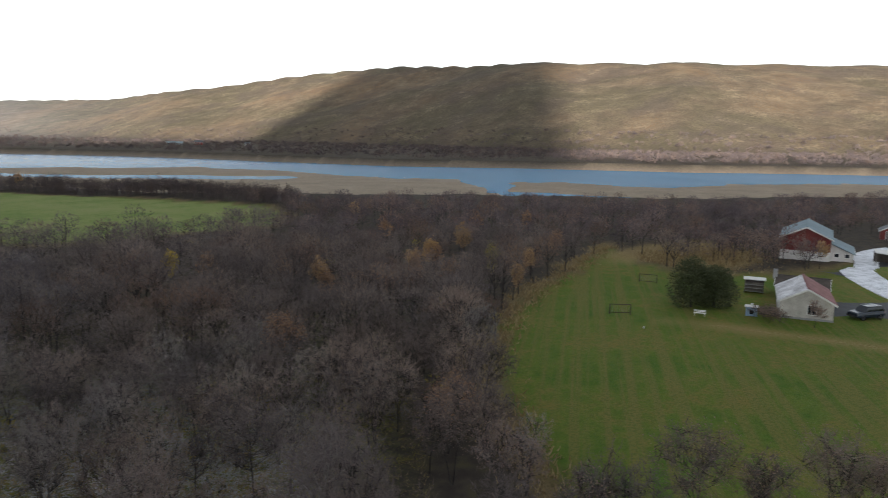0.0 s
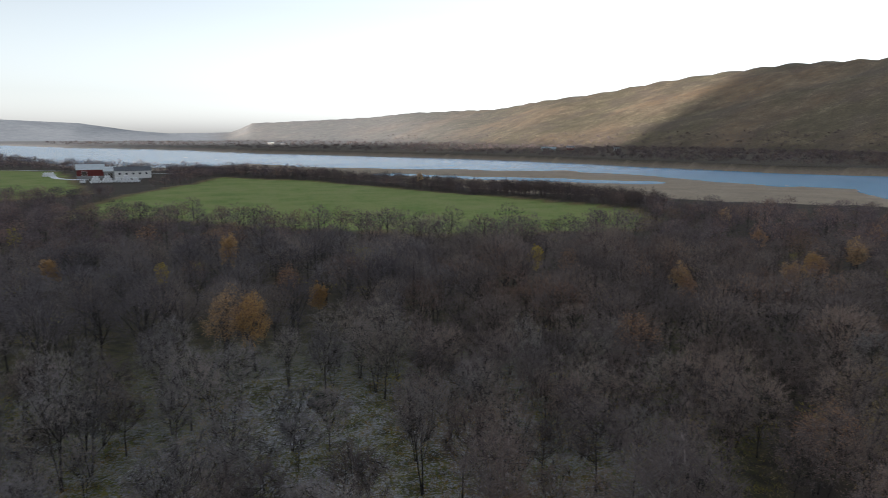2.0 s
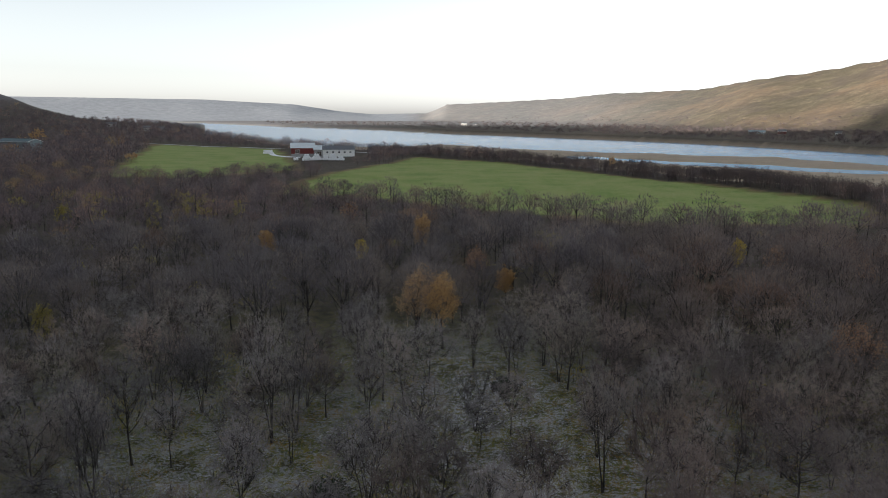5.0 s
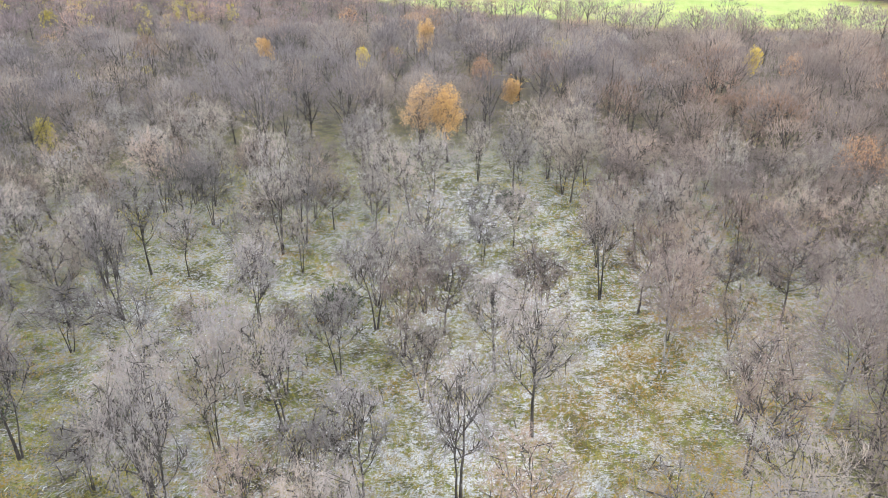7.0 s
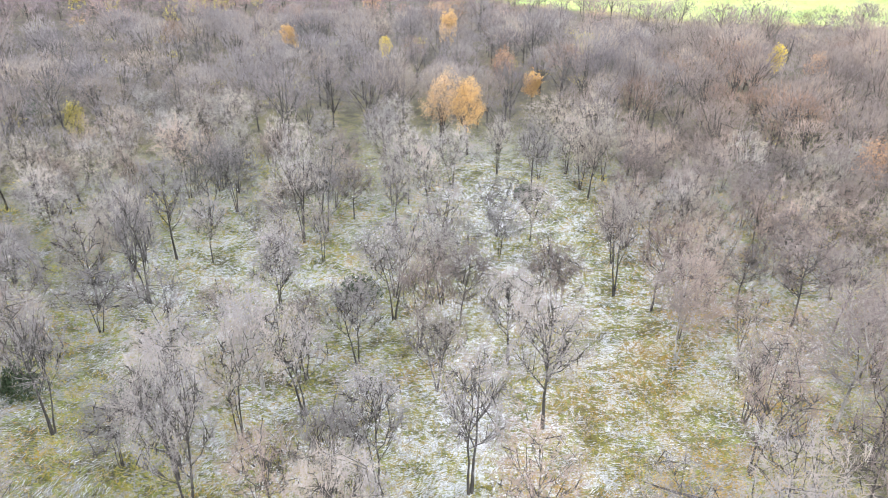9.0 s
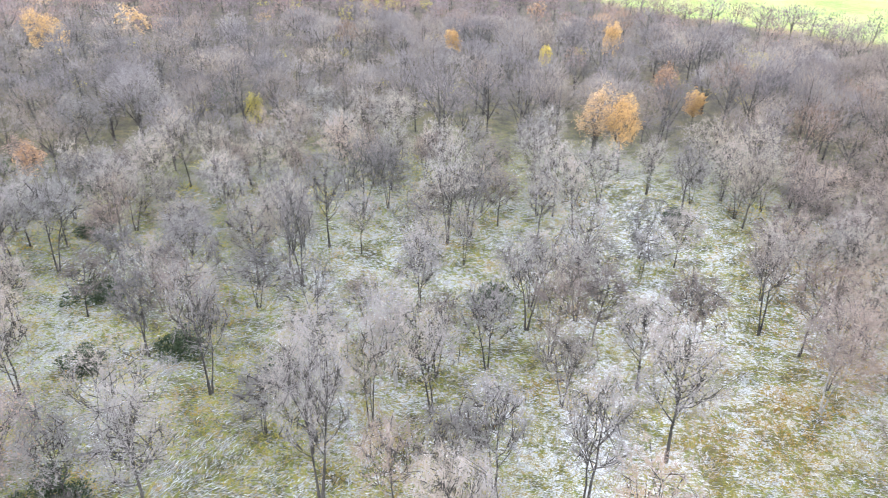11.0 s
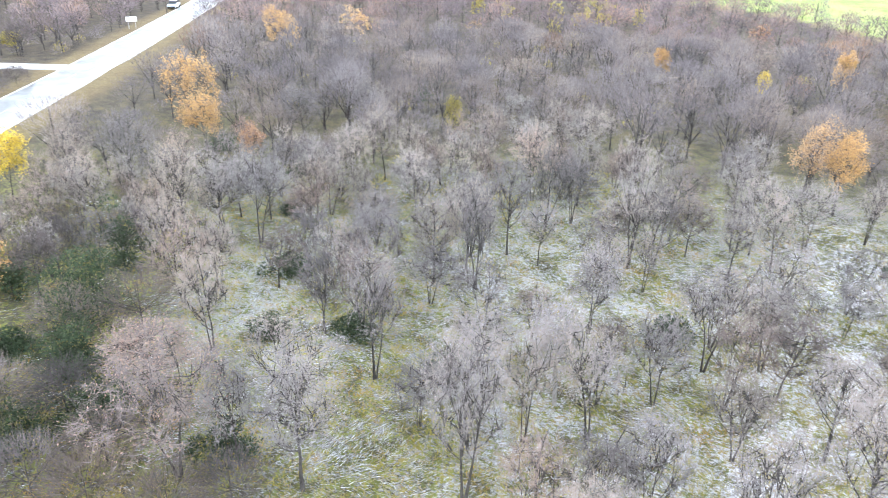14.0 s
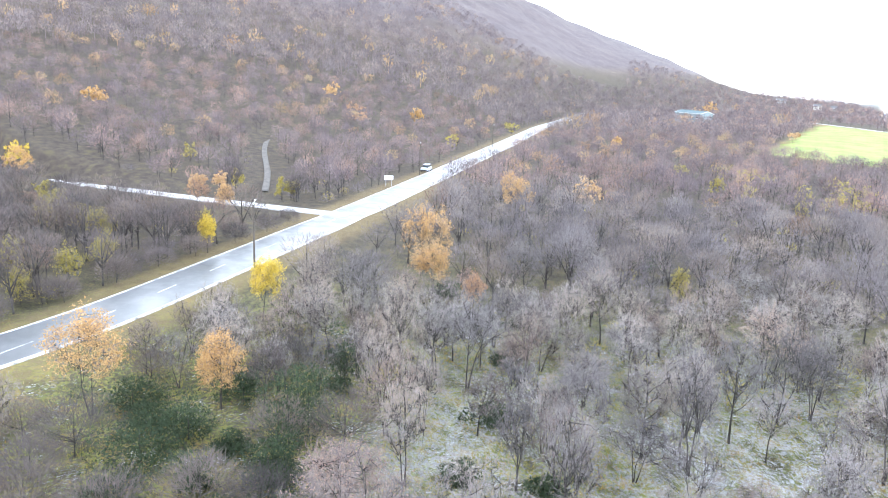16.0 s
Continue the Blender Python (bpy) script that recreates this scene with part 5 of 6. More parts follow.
def gable_house(name, label, category, x, y, heading, long, wide, wall, rise, wall_mat, roof_a, roof_b, z=0.0, over=0.35, foot=None, foot_h=0.0, windows=(), doors=(), chimney=None, group=""):
    """A house whose ridge runs along its own x axis. windows: (face, along, height, width, tall); face is 'S', 'N' (long sides) or 'E', 'W' (gables)."""
    root = tagged(new(name), label, category, group)
    hw, hl = wide / 2, long / 2
    bm = bmesh.new()
    lo = foot_h
    ring = [(-hw, lo), (hw, lo), (hw, wall), (0, wall + rise), (-hw, wall)]
    ends = [[bm.verts.new((sx * hl, py, pz)) for py, pz in ring] for sx in (-1, 1)]
    bm.faces.new(ends[0])
    bm.faces.new(ends[1][::-1])
    for k in range(5):
        bm.faces.new((ends[0][k], ends[1][k], ends[1][(k + 1) % 5], ends[0][(k + 1) % 5]))
    bmesh.ops.recalc_face_normals(bm, faces=bm.faces[:])
    solid("wall", bm, wall_mat, root)
    if foot_h:
        slab("foundation", 0, 0, foot_h / 2 - 0.3, long + 0.1, wide + 0.1, foot_h + 0.6, foot or PLASTER, root, "whitewashed masonry base")
    else:
        slab("foundation", 0, 0, -0.25, long + 0.06, wide + 0.06, 0.9, GREY_WALL, root)
    slope = math.hypot(hw, rise)
    tilt = math.atan2(rise, hw)
    for sy, mat in ((-1, roof_a), (1, roof_b)):
        half = (slope + over) / 2
        cy, cz = sy * (half * math.cos(tilt)), wall + rise - half * math.sin(tilt) + 0.10
        slab("roof", 0, cy, cz, long + 2 * over, 2 * half, 0.14, mat, root, "", 0.02, 0, -sy * tilt)
        slab("fascia", 0, sy * ((slope + over) * math.cos(tilt)), wall + rise - (slope + over) * math.sin(tilt) + 0.02, long + 2 * over, 0.06, 0.2, TRIM, root)
    slab("ridge_cap", 0, 0, wall + rise + 0.19, long + 2 * over, 0.3, 0.08, roof_a, root)
    for sx in (-1, 1):
        for sy in (-1, 1):
            slab("bargeboard", sx * (hl + over + 0.03), sy * (slope + over) / 2 * math.cos(tilt), wall + rise - (slope + over) / 2 * math.sin(tilt) + 0.04, 0.06, slope + over, 0.22, TRIM, root, "", 0, 0, -sy * tilt)

    def opening(kind, face, along, zc, w, h, mat):
        out = {"S": (0, -1), "N": (0, 1), "E": (1, 0), "W": (-1, 0)}[face]
        px, py = (along, out[1] * (hw + 0.02)) if face in "SN" else (out[0] * (hl + 0.02), along)
        turn = 0 if face in "SN" else math.pi / 2
        frame_ob = new(kind)
        frame_ob.parent = root
        bm = bmesh.new()
        for dx, dz, sx2, sz2 in ((-w / 2, 0, 0.1, h + 0.1), (w / 2, 0, 0.1, h + 0.1), (0, h / 2, w + 0.1, 0.1), (0, -h / 2, w + 0.14, 0.1), (0, 0, 0.06, h)):
            block(bm, px + (dx if face in "SN" else 0), py + (dx if face not in "SN" else 0), zc + dz, sx2, 0.12, sz2, turn)
        solid("frame", bm, TRIM, frame_ob)
        slab("pane" if kind == "window" else "panel", px, py, zc, w, 0.06, h, mat, frame_ob, "", 0, turn)

    for face, along, zc, w, h in windows:
        opening("window", face, along, zc, w, h, GLASS)
    for face, along, zc, w, h in doors:
        opening("door", face, along, zc, w, h, DARK_WOOD)
    if chimney:
        slab("chimney", chimney[0], chimney[1], wall + rise + 0.3, 0.6, 0.6, 1.4, GREY_WALL, root, "", 0.03)
    root.matrix_world = pose(x, y, z, 0, 0, heading)
    return root


def ground_at(x, y):
    return float(land([x], [y])[0][0])


# the homestead beside the lawn
gable_house("house", "small white boarded house with a frosted grey and worn red roof", "house", 97.6, 30.1, 22.0, 9.6, 6.1, 2.2, 1.65, WHITE_WALL, ROOF_RED, ROOF_SNOW, 0.0,
            windows=[("W", -0.6, 1.25, 1.0, 1.2), ("N", -3, 1.4, 1.1, 1.0), ("N", 2.5, 1.4, 1.1, 1.0), ("S", -2, 1.4, 1.1, 1.0), ("S", 3, 1.4, 1.1, 1.0)], doors=[("S", 0.6, 1.1, 0.95, 2.0)])
gable_house("house_annex", "low dark-roofed annex behind the small white house", "annex", 106.2, 33.2, 107.0, 6.4, 4.4, 1.8, 0.95, DARK_WOOD, DARK_WOOD, DARK_WOOD, 0.0, chimney=(3.6, 0.3))
gable_house("barn", "large red boarded barn with a pale roof on whitewashed walls", "barn", 144.0, 45.2, 17.0, 14.0, 8.2, 4.3, 1.95, RED_WALL, ROOF_TEAL, ROOF_TEAL, 0.0, 0.4, PLASTER, 1.9,
            windows=[("W", -2.5, 1.2, 0.8, 0.6), ("W", 2.0, 1.2, 0.8, 0.6)])


def build_lean_to():
    """The low wing whose single roof carries the barn's slope on outwards."""
    root = tagged(new("barn_wing"), "low white masonry wing with a pale lean-to roof", "outbuilding")
    bm = bmesh.new()
    ring = [(-4.18, -0.3), (-7.9, -0.3), (-7.9, 1.7), (-4.18, 3.3)]
    ends = [[bm.verts.new((sx, py, pz)) for py, pz in ring] for sx in (-5.6, 4.4)]
    bm.faces.new(ends[0])
    bm.faces.new(ends[1][::-1])
    for k in range(4):
        bm.faces.new((ends[0][k], ends[1][k], ends[1][(k + 1) % 4], ends[0][(k + 1) % 4]))
    bmesh.ops.recalc_face_normals(bm, faces=bm.faces[:])
    solid("wall", bm, PLASTER, root)
    tilt = math.atan2(1.6, 3.72)
    slab("roof", -0.6, -6.2, 2.52, 10.8, 4.4, 0.14, ROOF_TEAL, root, "", 0.02, 0, tilt)
    slab("fascia", -0.6, -8.26, 1.56, 10.8, 0.06, 0.2, TRIM, root)
    for along in (-5.2, -6.9):
        win = new("window")
        win.parent = root
        bm = bmesh.new()
        for dy, dz, sy, sz in ((-0.4, 0, 0.1, 0.8), (0.4, 0, 0.1, 0.8), (0, 0.38, 0.9, 0.1), (0, -0.38, 0.9, 0.1)):
            block(bm, -5.63, along + dy, 1.3 + dz, 0.12, sy, sz)
        solid("frame", bm, TRIM, win)
        slab("pane", -5.62, along, 1.3, 0.06, 0.75, 0.7, GLASS, win)
    root.matrix_world = pose(144.0, 45.2, 0, 0, 0, 17.0)


build_lean_to()
gable_house("red_shed", "little red shed with white trim and a white roof edge", "shed", 181, 39.2, 15.0, 5.0, 4.6, 2.2, 1.2, RED_WALL, ROOF_DARK, ROOF_DARK, 0.0, windows=[("W", -1.2, 1.3, 0.7, 0.8)], doors=[("W", 0.8, 1.1, 0.9, 1.9)])


def build_carport():
    root = tagged(new("carport"), "open carport with a thin white roof on posts", "carport")
    slab("roof", 0, 0, 2.2, 5.0, 5.0, 0.16, TRIM, root, "", 0.02, 0, radians(5))
    for px in (-2.3, 2.3):
        for py in (-2.3, 2.3):
            slab("post", px, py, 1.05, 0.14, 0.14, 2.2, GREY_WOOD, root)
    slab("back_wall", 2.3, 0, 1.0, 0.08, 4.6, 1.9, DARK_WOOD, root)
    root.matrix_world = pose(145.0, 31.2, ground_at(145.0, 31.2), 0, 0, 18)


def build_woodshed():
    root = tagged(new("woodshed"), "open grey board shelter with a white roof edge", "shed")
    slab("back_wall", 1.0, 0, 1.2, 0.08, 3.0, 2.4, GREY_WOOD, root)
    for sy in (-1, 1):
        slab("side_wall", 0, sy * 1.5, 1.15, 2.0, 0.08, 2.3, GREY_WOOD, root)
    slab("roof", 0, 0, 2.5, 2.6, 3.6, 0.14, TRIM, root, "", 0.02)
    for zc in (0.5, 1.1, 1.7):
        slab("shelf", -0.2, 0, zc, 1.5, 2.8, 0.06, GREY_WOOD, root)
        slab("front_rail", -0.98, 0, zc - 0.15, 0.06, 3.0, 0.14, METAL, root)
    root.matrix_world = pose(104.3, 39.2, ground_at(104.3, 39.2), 0, 0, 20) @ Matrix.Scale(0.84, 4)


def build_playhouse():
    root = tagged(new("playhouse"), "small pale blue garden hut with a white cap", "hut")
    slab("wall", 0, 0, 0.75, 1.3, 1.7, 1.5, BLUE, root, "", 0.03)
    slab("roof", 0, 0, 1.54, 1.6, 2.1, 0.12, TRIM, root, "", 0.03)
    slab("shutter", -0.66, 0, 0.7, 0.05, 0.6, 0.6, CAR_BLUE, root, "dark square shutter")
    rod("vent", (0, 0, 1.58), (0, 0, 2.0), 0.22, TRIM, root, "white round vent cap", 12)
    root.matrix_world = pose(90.4, 34.0, ground_at(90.4, 34.0), 0, 0, 20) @ Matrix.Scale(0.8, 4)


def build_bench():
    root = tagged(new("garden_bench"), "low white garden bench under the pines", "bench")
    for k in range(4):
        slab("slat", -0.2 + k * 0.13, 0, 0.45, 0.11, 1.7, 0.04, TRIM, root)
    for k in range(2):
        slab("back_slat", 0.28, 0, 0.62 + k * 0.16, 0.04, 1.7, 0.11, TRIM, root)
    for sy in (-0.7, 0.7):
        slab("leg", 0, sy, 0.21, 0.45, 0.08, 0.44, TRIM, root)
    root.matrix_world = pose(84.6, 38.2, ground_at(84.6, 38.2), 0, 0, 24) @ Matrix.Scale(0.85, 4)


def build_goal():
    root = tagged(new("football_goal"), "small dark metal goal frame standing on the lawn", "goal", "goals on the lawn")
    for sy in (-1.3, 1.3):
        rod("post", (0, sy, 0), (0, sy, 1.35), 0.045, DARK_WOOD, root)
        rod("ground_bar", (0, sy, 0.04), (1.0, sy, 0.04), 0.035, DARK_WOOD, root)
        rod("stay", (0, sy, 1.35), (1.0, sy, 0.04), 0.025, DARK_WOOD, root)
    rod("crossbar", (0, -1.32, 1.35), (0, 1.32, 1.35), 0.05, DARK_WOOD, root)
    rod("back_bar", (1.0, -1.3, 0.04), (1.0, 1.3, 0.04), 0.05, DARK_WOOD, root)
    for k in range(9):
        yy = -1.2 + 0.3 * k
        rod("net_cord", (0, yy, 1.33), (1.0, yy, 0.05), 0.010, METAL, root, "", 4)
    root.matrix_world = pose(77.8, 45.6, ground_at(77.8, 45.6), 0, 0, 40)
    copy_thing(root, pose(98, 53.0, ground_at(98, 53.0), 0, 0, 24))


def build_car(name, label, paint, x, y, heading, z):
    root = tagged(new(name), label, "car")

    def hull(sections):
        bm = bmesh.new()
        rows = [[bm.verts.new((px, sy * w * k, pz)) for sy, k, pz in ((-1, 0.92, z0), (-1, 1, (z0 + z1) / 2), (-1, 0.88, z1), (1, 0.88, z1), (1, 1, (z0 + z1) / 2), (1, 0.92, z0))] for px, w, z0, z1 in sections]
        for a, b in zip(rows, rows[1:]):
            for k in range(6):
                bm.faces.new((a[k], b[k], b[(k + 1) % 6], a[(k + 1) % 6]))
        bm.faces.new(rows[0][::-1])
        bm.faces.new(rows[-1])
        bmesh.ops.recalc_face_normals(bm, faces=bm.faces[:])
        return bm

    solid("body", hull([(-2.3, 0.78, 0.45, 0.85), (-2.15, 0.9, 0.35, 0.98), (-1.0, 0.92, 0.3, 1.05), (1.0, 0.92, 0.3, 1.06), (2.1, 0.9, 0.35, 1.02), (2.25, 0.82, 0.45, 0.95)]), paint, root, "", 0.03)
    solid("cabin", hull([(-1.15, 0.82, 1.0, 1.06), (-0.55, 0.76, 1.0, 1.60), (1.75, 0.74, 1.0, 1.62), (2.15, 0.78, 1.0, 1.08)]), GLASS, root, "dark tinted windows")
    slab("roof_panel", 0.6, 0, 1.65, 2.3, 1.34, 0.06, paint, root, "", 0.02)
    for sy in (-0.62, 0.62):
        rod("roof_rail", (-0.4, sy, 1.72), (1.6, sy, 1.72), 0.03, METAL, root)
        slab("headlight", -2.22, sy, 0.76, 0.1, 0.3, 0.16, TRIM, root)
        slab("tail_light", 2.2, sy * 1.1, 0.85, 0.1, 0.2, 0.26, ROOF_RED, root)
    for px in (-1.4, 1.35):
        for sy in (-0.84, 0.84):
            wheel = rod("wheel", (px, sy - 0.11, 0.34), (px, sy + 0.11, 0.34), 0.34, RUBBER, root, "", 16)
            rod("rim", (px, sy - 0.118, 0.34), (px, sy + 0.118, 0.34), 0.2, METAL, wheel, "", 12)
    slab("bumper", -2.3, 0, 0.5, 0.12, 1.6, 0.22, RUBBER, root, "", 0.03)
    root.matrix_world = pose(x, y, z, 0, 0, heading)


build_carport(), build_woodshed(), build_playhouse(), build_bench(), build_goal()
tagged(ribbon("yard_asphalt", [(99.5, 31), (103.5, 22.5), (116, 16), (130, 8)], 8.5, YARD_TAR, 0.03), "dark wet asphalt yard beside the house", "yard", kind="structure")
tagged(ribbon("drive_snow", [(136, 34.5), (130.5, 32.6), (124, 28.3), (115.5, 22.6), (110, 16)], 5.6, SNOW, 0.06), "drive covered with thin snow", "drive", kind="structure")
tagged(ribbon("drive_snow_upper", [(136, 33), (150, 37.5), (163, 37.2), (176, 31)], 5.0, SNOW, 0.06), "curved drive covered with thin snow and wheel tracks", "drive", kind="structure")
tagged(ribbon("drive_asphalt", [(128, 36), (142, 30), (158, 31)], 5.0, YARD_TAR, 0.03), "dark wet asphalt before the barn", "drive", kind="structure")
build_car("car", "dark blue off-road car parked beside the house", CAR_BLUE, 99.6, 23.2, -28, ground_at(99.6, 23.2) + 0.06)
build_car("car", "silver-blue car parked by the road", CAR_PALE, -135.2, 107.1, 126, ground_at(-135.2, 107.1) + 0.05)


# the farm across the meadow
FARM = 12.0
gable_house("barn", "long red farm barn with a pale metal roof", "barn", -80.4, 405.0, FARM, 13.0, 9.0, 4.8, 2.4, RED_WALL, ROOF_PALE, ROOF_PALE, 0.0, 0.4, GREY_WALL, 1.4, doors=[("S", -3, 2.6, 2.4, 2.2)])
gable_house("grey_barn", "grey farm building with a pale roof", "barn", -71.0, 404.5, FARM, 6.0, 8.0, 3.8, 2.0, GREY_WALL, ROOF_PALE, ROOF_PALE, 0.0, 0.3, doors=[("S", 0, 1.4, 2.4, 2.6)])
gable_house("farmhouse", "long white farmhouse with a dark roof and small windows", "house", -59.2, 400.0, FARM, 17.5, 8.0, 4.0, 1.9, TRIM, ROOF_DARK, ROOF_DARK, 0.0, 0.4,
            windows=[("S", -6.4 + 3.2 * k, 2.6, 1.1, 1.0) for k in range(5)], chimney=(-3, 0))
gable_house("hall", "long pale teal hall below the wooded slope", "hall", -264, 441, -15, 24.0, 11.0, 6.5, 1.6, TEAL_WALL, ROOF_HALL, ROOF_HALL, ground_at(-264, 436) - 0.2, 0.4, windows=[("S", -9 + 4.5 * k, 3.8, 1.6, 1.2) for k in range(5)])


def bearing(az, d):
    return -math.sin(radians(az)) * d, math.cos(radians(az)) * d


for az, d, long, wide, wall, mat, roof, lab in ((22.6, 850, 8, 7, 3.6, WHITE_WALL, ROOF_DARK, "white house on the wooded rise"), (25.0, 960, 11, 7, 3.0, GREY_WALL, ROOF_DARK, "pale grey house near the top of the wooded rise"),
                                                (21.6, 860, 7, 6, 2.6, GREY_WALL, ROOF_DARK, "grey outbuilding on the wooded rise"), (-1.7, 1700, 13, 9, 4.5, WHITE_WALL, ROOF_DARK, "white farmhouse on the far bank"),
                                                (-2.6, 1690, 8, 7, 3.0, GREY_WALL, ROOF_DARK, "small white house on the far bank"), (-23.9, 1010, 20, 8, 2.6, TEAL_WALL, ROOF_TEAL, "long pale blue hall on the far bank"),
                                                (-29.2, 1000, 7, 6, 2.6, WHITE_WALL, ROOF_DARK, "small white house on the far bank"), (-25.6, 1020, 10, 8, 4.0, RED_WALL, ROOF_DARK, "dark red house on the far bank")):
    bx, by = bearing(az, d)
    gable_house("house", lab, "house", bx, by, az, long, wide, wall, 2.2, mat, roof, roof, ground_at(bx, by), 0.3, windows=[("S", -long / 4, wall * 0.55, 1.2, 1.2), ("S", long / 4, wall * 0.55, 1.2, 1.2)], group="houses along the valley")


def build_bales():
    """Round bales in white film, stacked in heaps."""
    rng = np.random.default_rng(5)
    bm = bmesh.new()
    bmesh.ops.create_cone(bm, cap_ends=True, segments=14, radius1=0.62, radius2=0.62, depth=1.25)
    bmesh.ops.bevel(bm, geom=[e for e in bm.edges if abs(e.verts[0].co.z - e.verts[1].co.z) < 0.01], offset=0.12, segments=2, affect="EDGES")
    me = bpy.data.meshes.new("round_bale")
    bm.to_mesh(me)
    bm.free()
    me.materials.append(FILM)
    first = True
    for cx, cy, n, tiers in ((-69.5, 360.0, 4, 3), (-64.6, 361.0, 4, 3), (-60.0, 361.5, 3, 2), (-56.4, 361.8, 4, 3), (-52.4, 362, 3, 2), (-105, 424, 5, 2), (-75.5, 362, 2, 1)):
        for tier in range(tiers):
            for row in range(2):
                for k in range(n - tier):
                    px = (k - (n - tier - 1) / 2) * 1.26
                    ob = new("round_bale", me)
                    c, s = math.cos(radians(FARM)), math.sin(radians(FARM))
                    x, y = cx + px * c - row * 1.3 * s, cy + px * s + row * 1.3 * c
                    ob.matrix_world = pose(x, y, 0.58 + tier * 1.08 + ground_at(cx, cy), 90 + rng.uniform(-4, 4), 0, FARM + rng.uniform(-5, 5))
                    tagged(ob, "round hay bale wrapped in white film, stacked", "hay bale", "bales at the farm")


build_bales()
tagged(ribbon("farm_track", [(-118, 470), (-108, 440), (-98, 408), (-88, 392), (-70, 384), (-48, 376)], 3.4, SNOW, 0.05), "farm track dusted with snow", "track", kind="structure")
tagged(ribbon("meadow_track", [(-235, 553), (-120, 492), (-40, 440)], 3.4, GRAVEL, 0.05), "pale gravel track behind the hayfield", "track", kind="structure")
tagged(ribbon("wood_path", [(-125.1, 59.3), (-135.9, 65), (-147.2, 71), (-158, 75), (-171, 81), (-186, 91)], 1.2, DIRT, 0.12), "pale gravel path climbing through the wood", "path", kind="structure")
tagged(ribbon("footpath", [(-114, 81.2), (-125.8, 97.1), (-137.7, 115.8), (-150.2, 133.3)], 2.6, GRAVEL, 0.08), "narrow grey path beside the road", "path", kind="structure")


# ---- along the road ----
for side in (-3.28, 3.28):
    tagged(ribbon("edge_line", ROAD_LINE, 0.22, LINE_PAINT, 0.155, side), "white edge line with slush along it", "road marking", kind="structure")


def build_dashes():
    pts = [np.array(p, float) for p in ROAD_LINE[1:6]]
    n = 0
    for p, q in zip(pts, pts[1:]):
        size = np.linalg.norm(q - p)
        run = (q - p) / size
        for s in np.arange(0, size - 3, 9.0):
            a, b = p + run * s, p + run * (s + 3)
            tagged(ribbon("lane_dash", [tuple(a), tuple(b)], 0.10, LINE_PAINT, 0.185, 0, 1.0), "short white lane dash", "road marking", kind="structure")


build_dashes()


def build_lamps():
    root = tagged(new("street_lamp"), "brown wooden street lamp post with a small head", "street lamp", "lamps along the road")
    rod("pole", (0, 0, -0.3), (0, 0, 7.6), 0.13, DARK_WOOD, root, "", 8, 0.09)
    rod("arm", (0, 0, 7.45), (1.1, 0, 7.9), 0.04, METAL, root)
    slab("head", 1.3, 0, 7.92, 0.6, 0.22, 0.14, METAL, root, "grey lamp head", 0.03)
    places = [(-76, 34.3), (-129.7, 100.7), (-174.5, 166.9), (-325.2, 382.6)]
    root.matrix_world = pose(*places[0], ground_at(*places[0]), 0, 0, 145)
    for p in places[1:]:
        copy_thing(root, pose(*p, ground_at(*p), 0, 0, -35))


def build_signs():
    for x, y, w, h, turn, lab in ((-120.3, 85.2, 1.9, 0.9, 118, "white rectangular road sign on two posts seen from behind"),):
        root = tagged(new("road_sign"), lab, "road sign")
        slab("board", 0, 0, 1.75, w, 0.05, h, TRIM, root, "", 0.01)
        for sx in (-0.6, 0.6):
            rod("post", (sx, 0.05, -0.2), (sx, 0.05, 2.1), 0.04, METAL, root)
        root.matrix_world = pose(x, y, ground_at(x, y), 0, 0, turn - 60)


def build_rail(points):
    root = tagged(new("guard_rail"), "grey metal guard rail on short posts beside the road", "guard rail", "rails along the road")
    x0, y0 = points[0]
    for (ax, ay), (bx, by) in zip(points, points[1:]):
        za, zb = ground_at(ax, ay), ground_at(bx, by)
        n = max(2, int(math.hypot(bx - ax, by - ay) / 4))
        rod("rail", (ax - x0, ay - y0, za + 0.65), (bx - x0, by - y0, zb + 0.65), 0.13, METAL, root, "", 6)
        for k in range(n):
            px, py = ax + (bx - ax) * k / n, ay + (by - ay) * k / n
            rod("post", (px - x0, py - y0, za - 0.2), (px - x0, py - y0, za + 0.7), 0.06, DARK_WOOD, root, "", 6)
    root.location = (x0, y0, 0)


build_lamps(), build_signs()
build_rail([(-158.9, 155.3), (-174.8, 179), (-190.4, 201.2)])


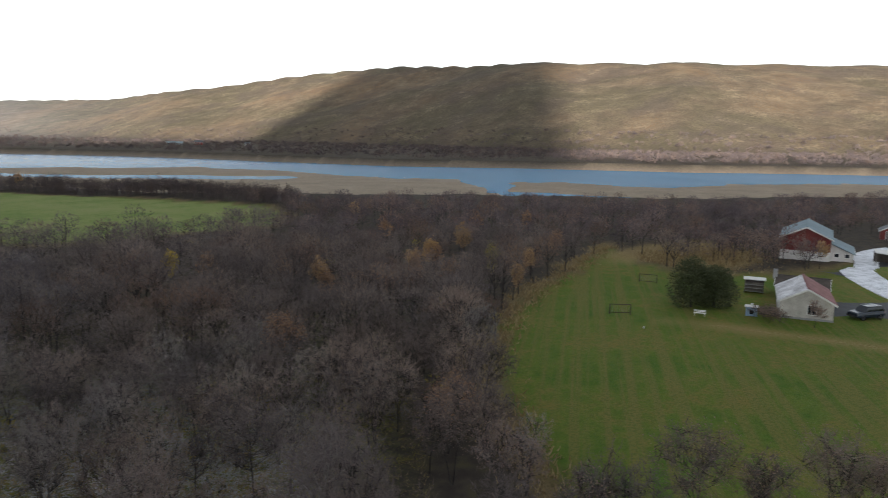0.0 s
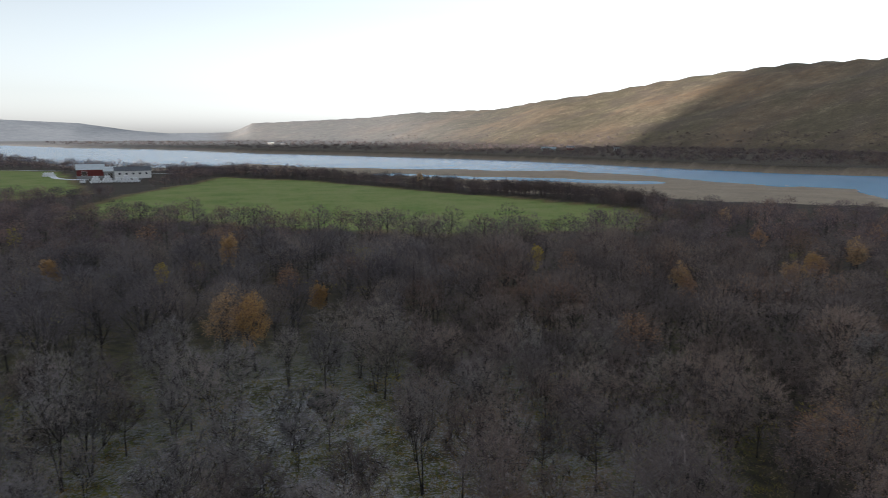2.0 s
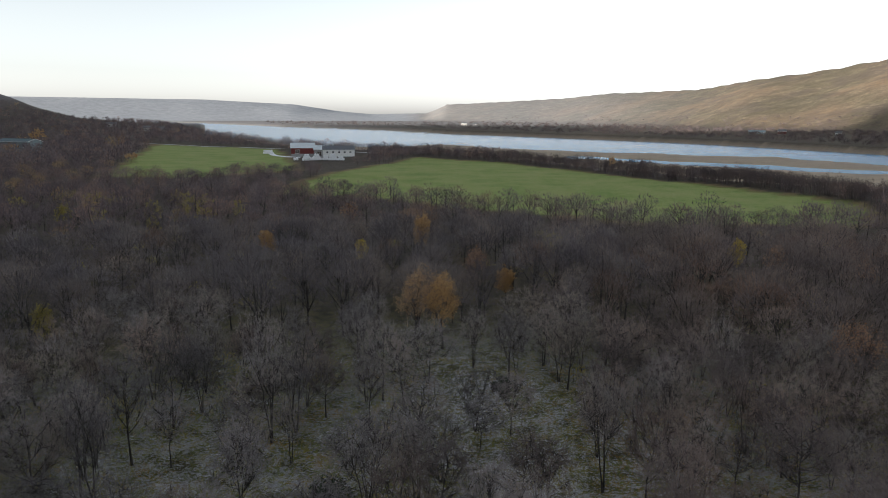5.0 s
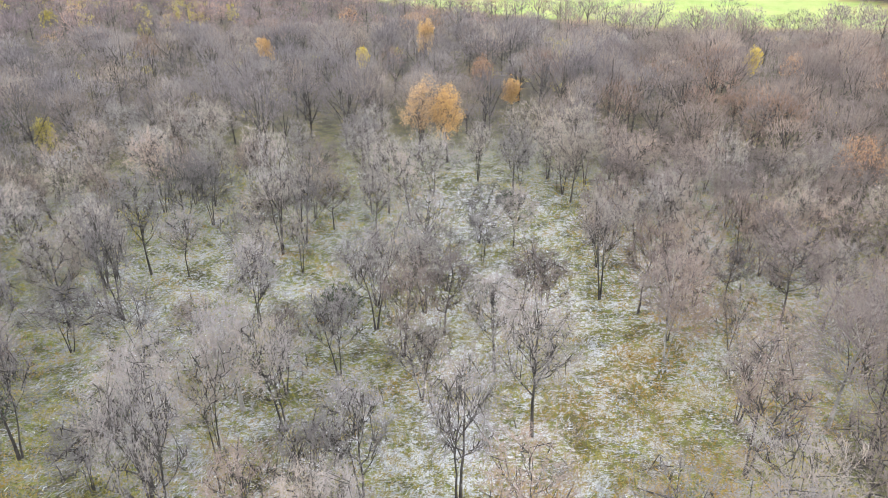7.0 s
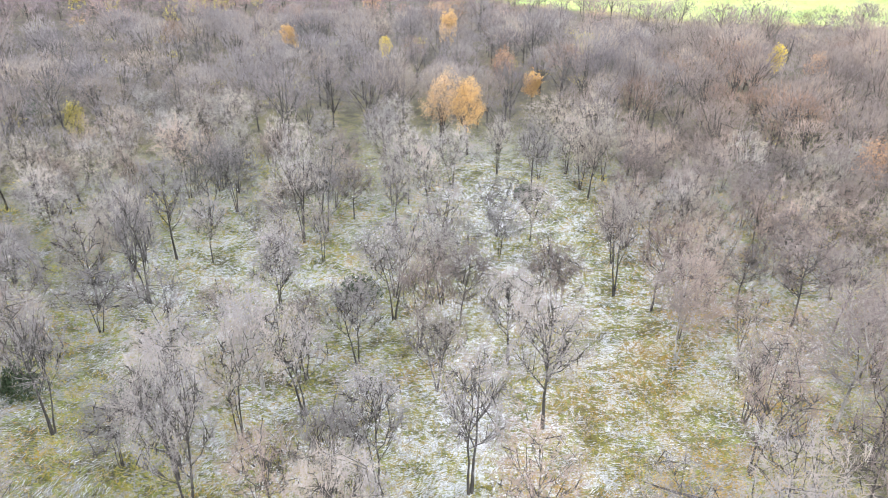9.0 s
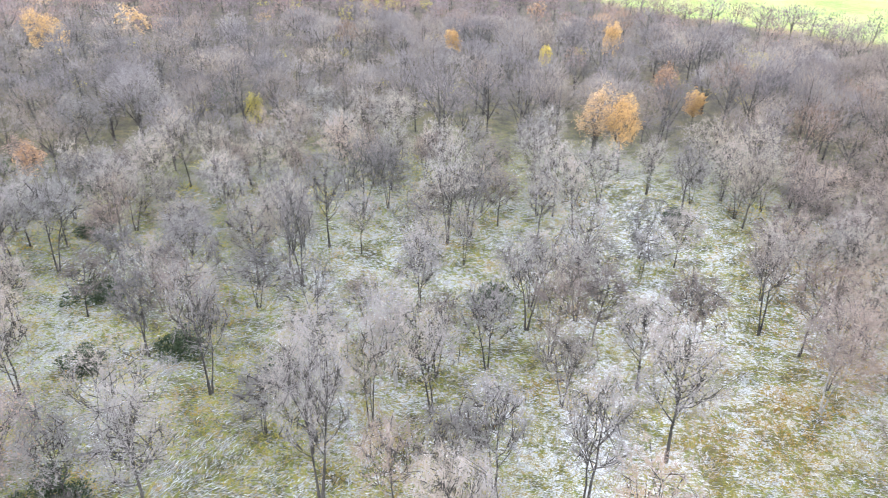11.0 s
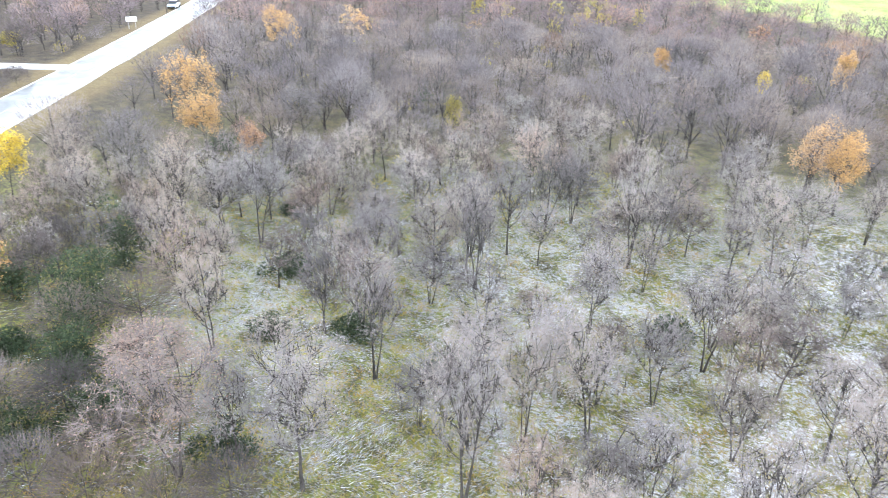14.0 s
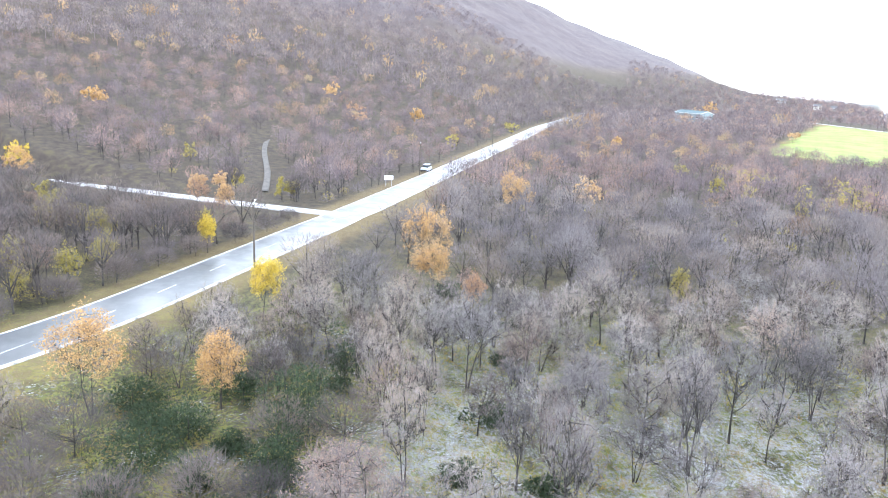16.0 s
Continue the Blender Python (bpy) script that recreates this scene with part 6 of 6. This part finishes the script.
# ---- undergrowth ----
def build_tufts():
    """Grass tussocks between the trees, some green, some straw, some white with rime."""
    rng = np.random.default_rng(41)
    n = 52000
    a = np.radians(rng.uniform(-44, 96, n))
    r = 19 + 44 * rng.random(n) ** 1.3
    x, y = -np.sin(a) * r, np.cos(a) * r
    clump = ripple(x, y, 7, 3, 12) + 0.5 * rng.normal(size=n)
    bearing = np.degrees(np.arctan2(-x, y))
    ok = (gap_to(x, y, ROAD_LINE) > 6) & ~inside(x, y, LAWN)
    x, y, r, clump, bearing = x[ok], y[ok], r[ok], clump[ok], bearing[ok]
    golden = ripple(x, y, 9, 2, 3) + smooth(-bearing, 4, 18) - smooth(-bearing, 26, 40) + 0.35 * rng.normal(size=len(x)) > 0.9
    z = land(x, y)[0]
    for name, pick, mats, lab in (("grass_tussocks", (clump > 0.22) & ~golden, TUFT_GREEN, "yellow-green grass tussocks on the forest floor"), ("straw_tussocks", (clump <= 0.22) & (clump > -0.12) & ~golden, TUFT_STRAW, "dead straw-coloured grass tussocks"), ("rimed_grass", (clump <= -0.15 - 0.5 * smooth(bearing, 44, 66)) & (bearing > -30 - 6 * clump) & ~golden, TUFT_RIME, "grass tufts white with rime"), ("golden_grass", golden, TUFT_GOLD, "tufts of orange-gold dead grass")):
        k = np.nonzero(pick)[0]
        lying = name == "rimed_grass"
        m = 8 if lying else 6
        p = np.repeat(np.c_[x[k], y[k], z[k] - 0.03], m, 0) + np.c_[rng.normal(0, 0.26 if lying else 0.17, (len(k) * m, 2)), np.zeros(len(k) * m)]
        # rimed blades lie over in swathes, the other tufts stand in clumps
        lay = 0.5 + 1.1 * ripple(p[:, 0], p[:, 1], 14, 2, 6) + rng.normal(0, 0.5, len(p))
        flat = np.c_[np.cos(lay), np.sin(lay), np.full(len(p), 0.22)]
        way = unit(flat if lying else np.c_[rng.normal(0, 0.8, (len(p), 2)), np.full(len(p), 0.7)])
        tagged(new(name, surface(name, *slivers(p, way, rng.uniform(0.16, 0.42, len(p)), 0.036, rng), [mats])), lab, "grass", kind="stuff")


TUFT_GREEN = leaf_material("tuft_green", (0.16, 0.152, 0.03), (0.26, 0.23, 0.05), (0.36, 0.29, 0.07))
TUFT_STRAW = leaf_material("tuft_straw", (0.20, 0.14, 0.06), (0.32, 0.24, 0.12), (0.42, 0.34, 0.20))
TUFT_GOLD = leaf_material("tuft_gold", (0.22, 0.125, 0.028), (0.32, 0.20, 0.045), (0.39, 0.27, 0.08))
TUFT_RIME = leaf_material("tuft_rime", (0.22, 0.22, 0.23), (0.38, 0.38, 0.40), (0.62, 0.63, 0.66))
build_tufts()


def build_ball():
    root = tagged(new("ball"), "small white ball lying on the lawn", "ball")
    bm = bmesh.new()
    bmesh.ops.create_icosphere(bm, subdivisions=2, radius=0.14)
    solid("shell", bm, TRIM, root)
    root.location = (BALL[0], BALL[1], ground_at(*BALL) + 0.13)


def build_fringe():
    """Tall dead grass left standing round the mown lawn."""
    rng = np.random.default_rng(43)
    ps = []
    for (x0, y0), (x1, y1) in zip(LAWN[:9], LAWN[1:10]):
        n = int(math.hypot(x1 - x0, y1 - y0) * 42)
        t = rng.random(n)
        s = rng.normal(0, 1.3, (n, 2))
        ps.append(np.c_[x0 + (x1 - x0) * t + s[:, 0], y0 + (y1 - y0) * t + s[:, 1]])
    p = np.concatenate(ps)
    p = p[ripple(p[:, 0], p[:, 1], 6, 2, 2) + 0.4 * rng.normal(size=len(p)) > -0.25]
    q = rng.normal(0, 1, (5000, 2)) * [9, 5] + [124, 58]
    p = np.concatenate([p, q[~inside(q[:, 0], q[:, 1], LAWN)]])
    p = np.c_[p, land(p[:, 0], p[:, 1])[0] - 0.03]
    way = unit(np.c_[rng.normal(0, 0.5, (len(p), 2)), np.full(len(p), 0.8)])
    tagged(new("dead_grass", surface("dead_grass", *slivers(p, way, rng.uniform(0.35, 0.9, len(p)), 0.16, rng), [TUFT_FRINGE])), "tall golden dead grass round the lawn", "grass", kind="stuff")


TUFT_FRINGE = leaf_material("tuft_fringe", (0.20, 0.14, 0.065), (0.31, 0.225, 0.11), (0.40, 0.315, 0.17))
BALL = (74.2, 40.2)
build_fringe(), build_ball()


def build_logs():
    rng = np.random.default_rng(8)
    for x, y, turn, size in ((16.5, 26.5, 40, 3.2), (-29, 34, 120, 3.6), (9.5, 22.5, 160, 2.6), (-17.5, 25.5, 70, 3.0), (-22, 19, 20, 2.8)):
        root = tagged(new("fallen_log"), "pale fallen birch stem lying in the frosted grass", "log", "fallen stems")
        part("stem", *tube([(-size / 2, 0, 0.12), (0, 0.12, 0.18), (size / 2, 0, 0.14)], [0.07, 0.055, 0.02], 7), [BARK], root)
        part("branch", *tube([(0.3, 0.1, 0.18), (0.8, 0.5, 0.5)], [0.025, 0.008], 4), [BARK], root)
        root.matrix_world = pose(x, y, ground_at(x, y), 0, 0, turn)


build_logs()
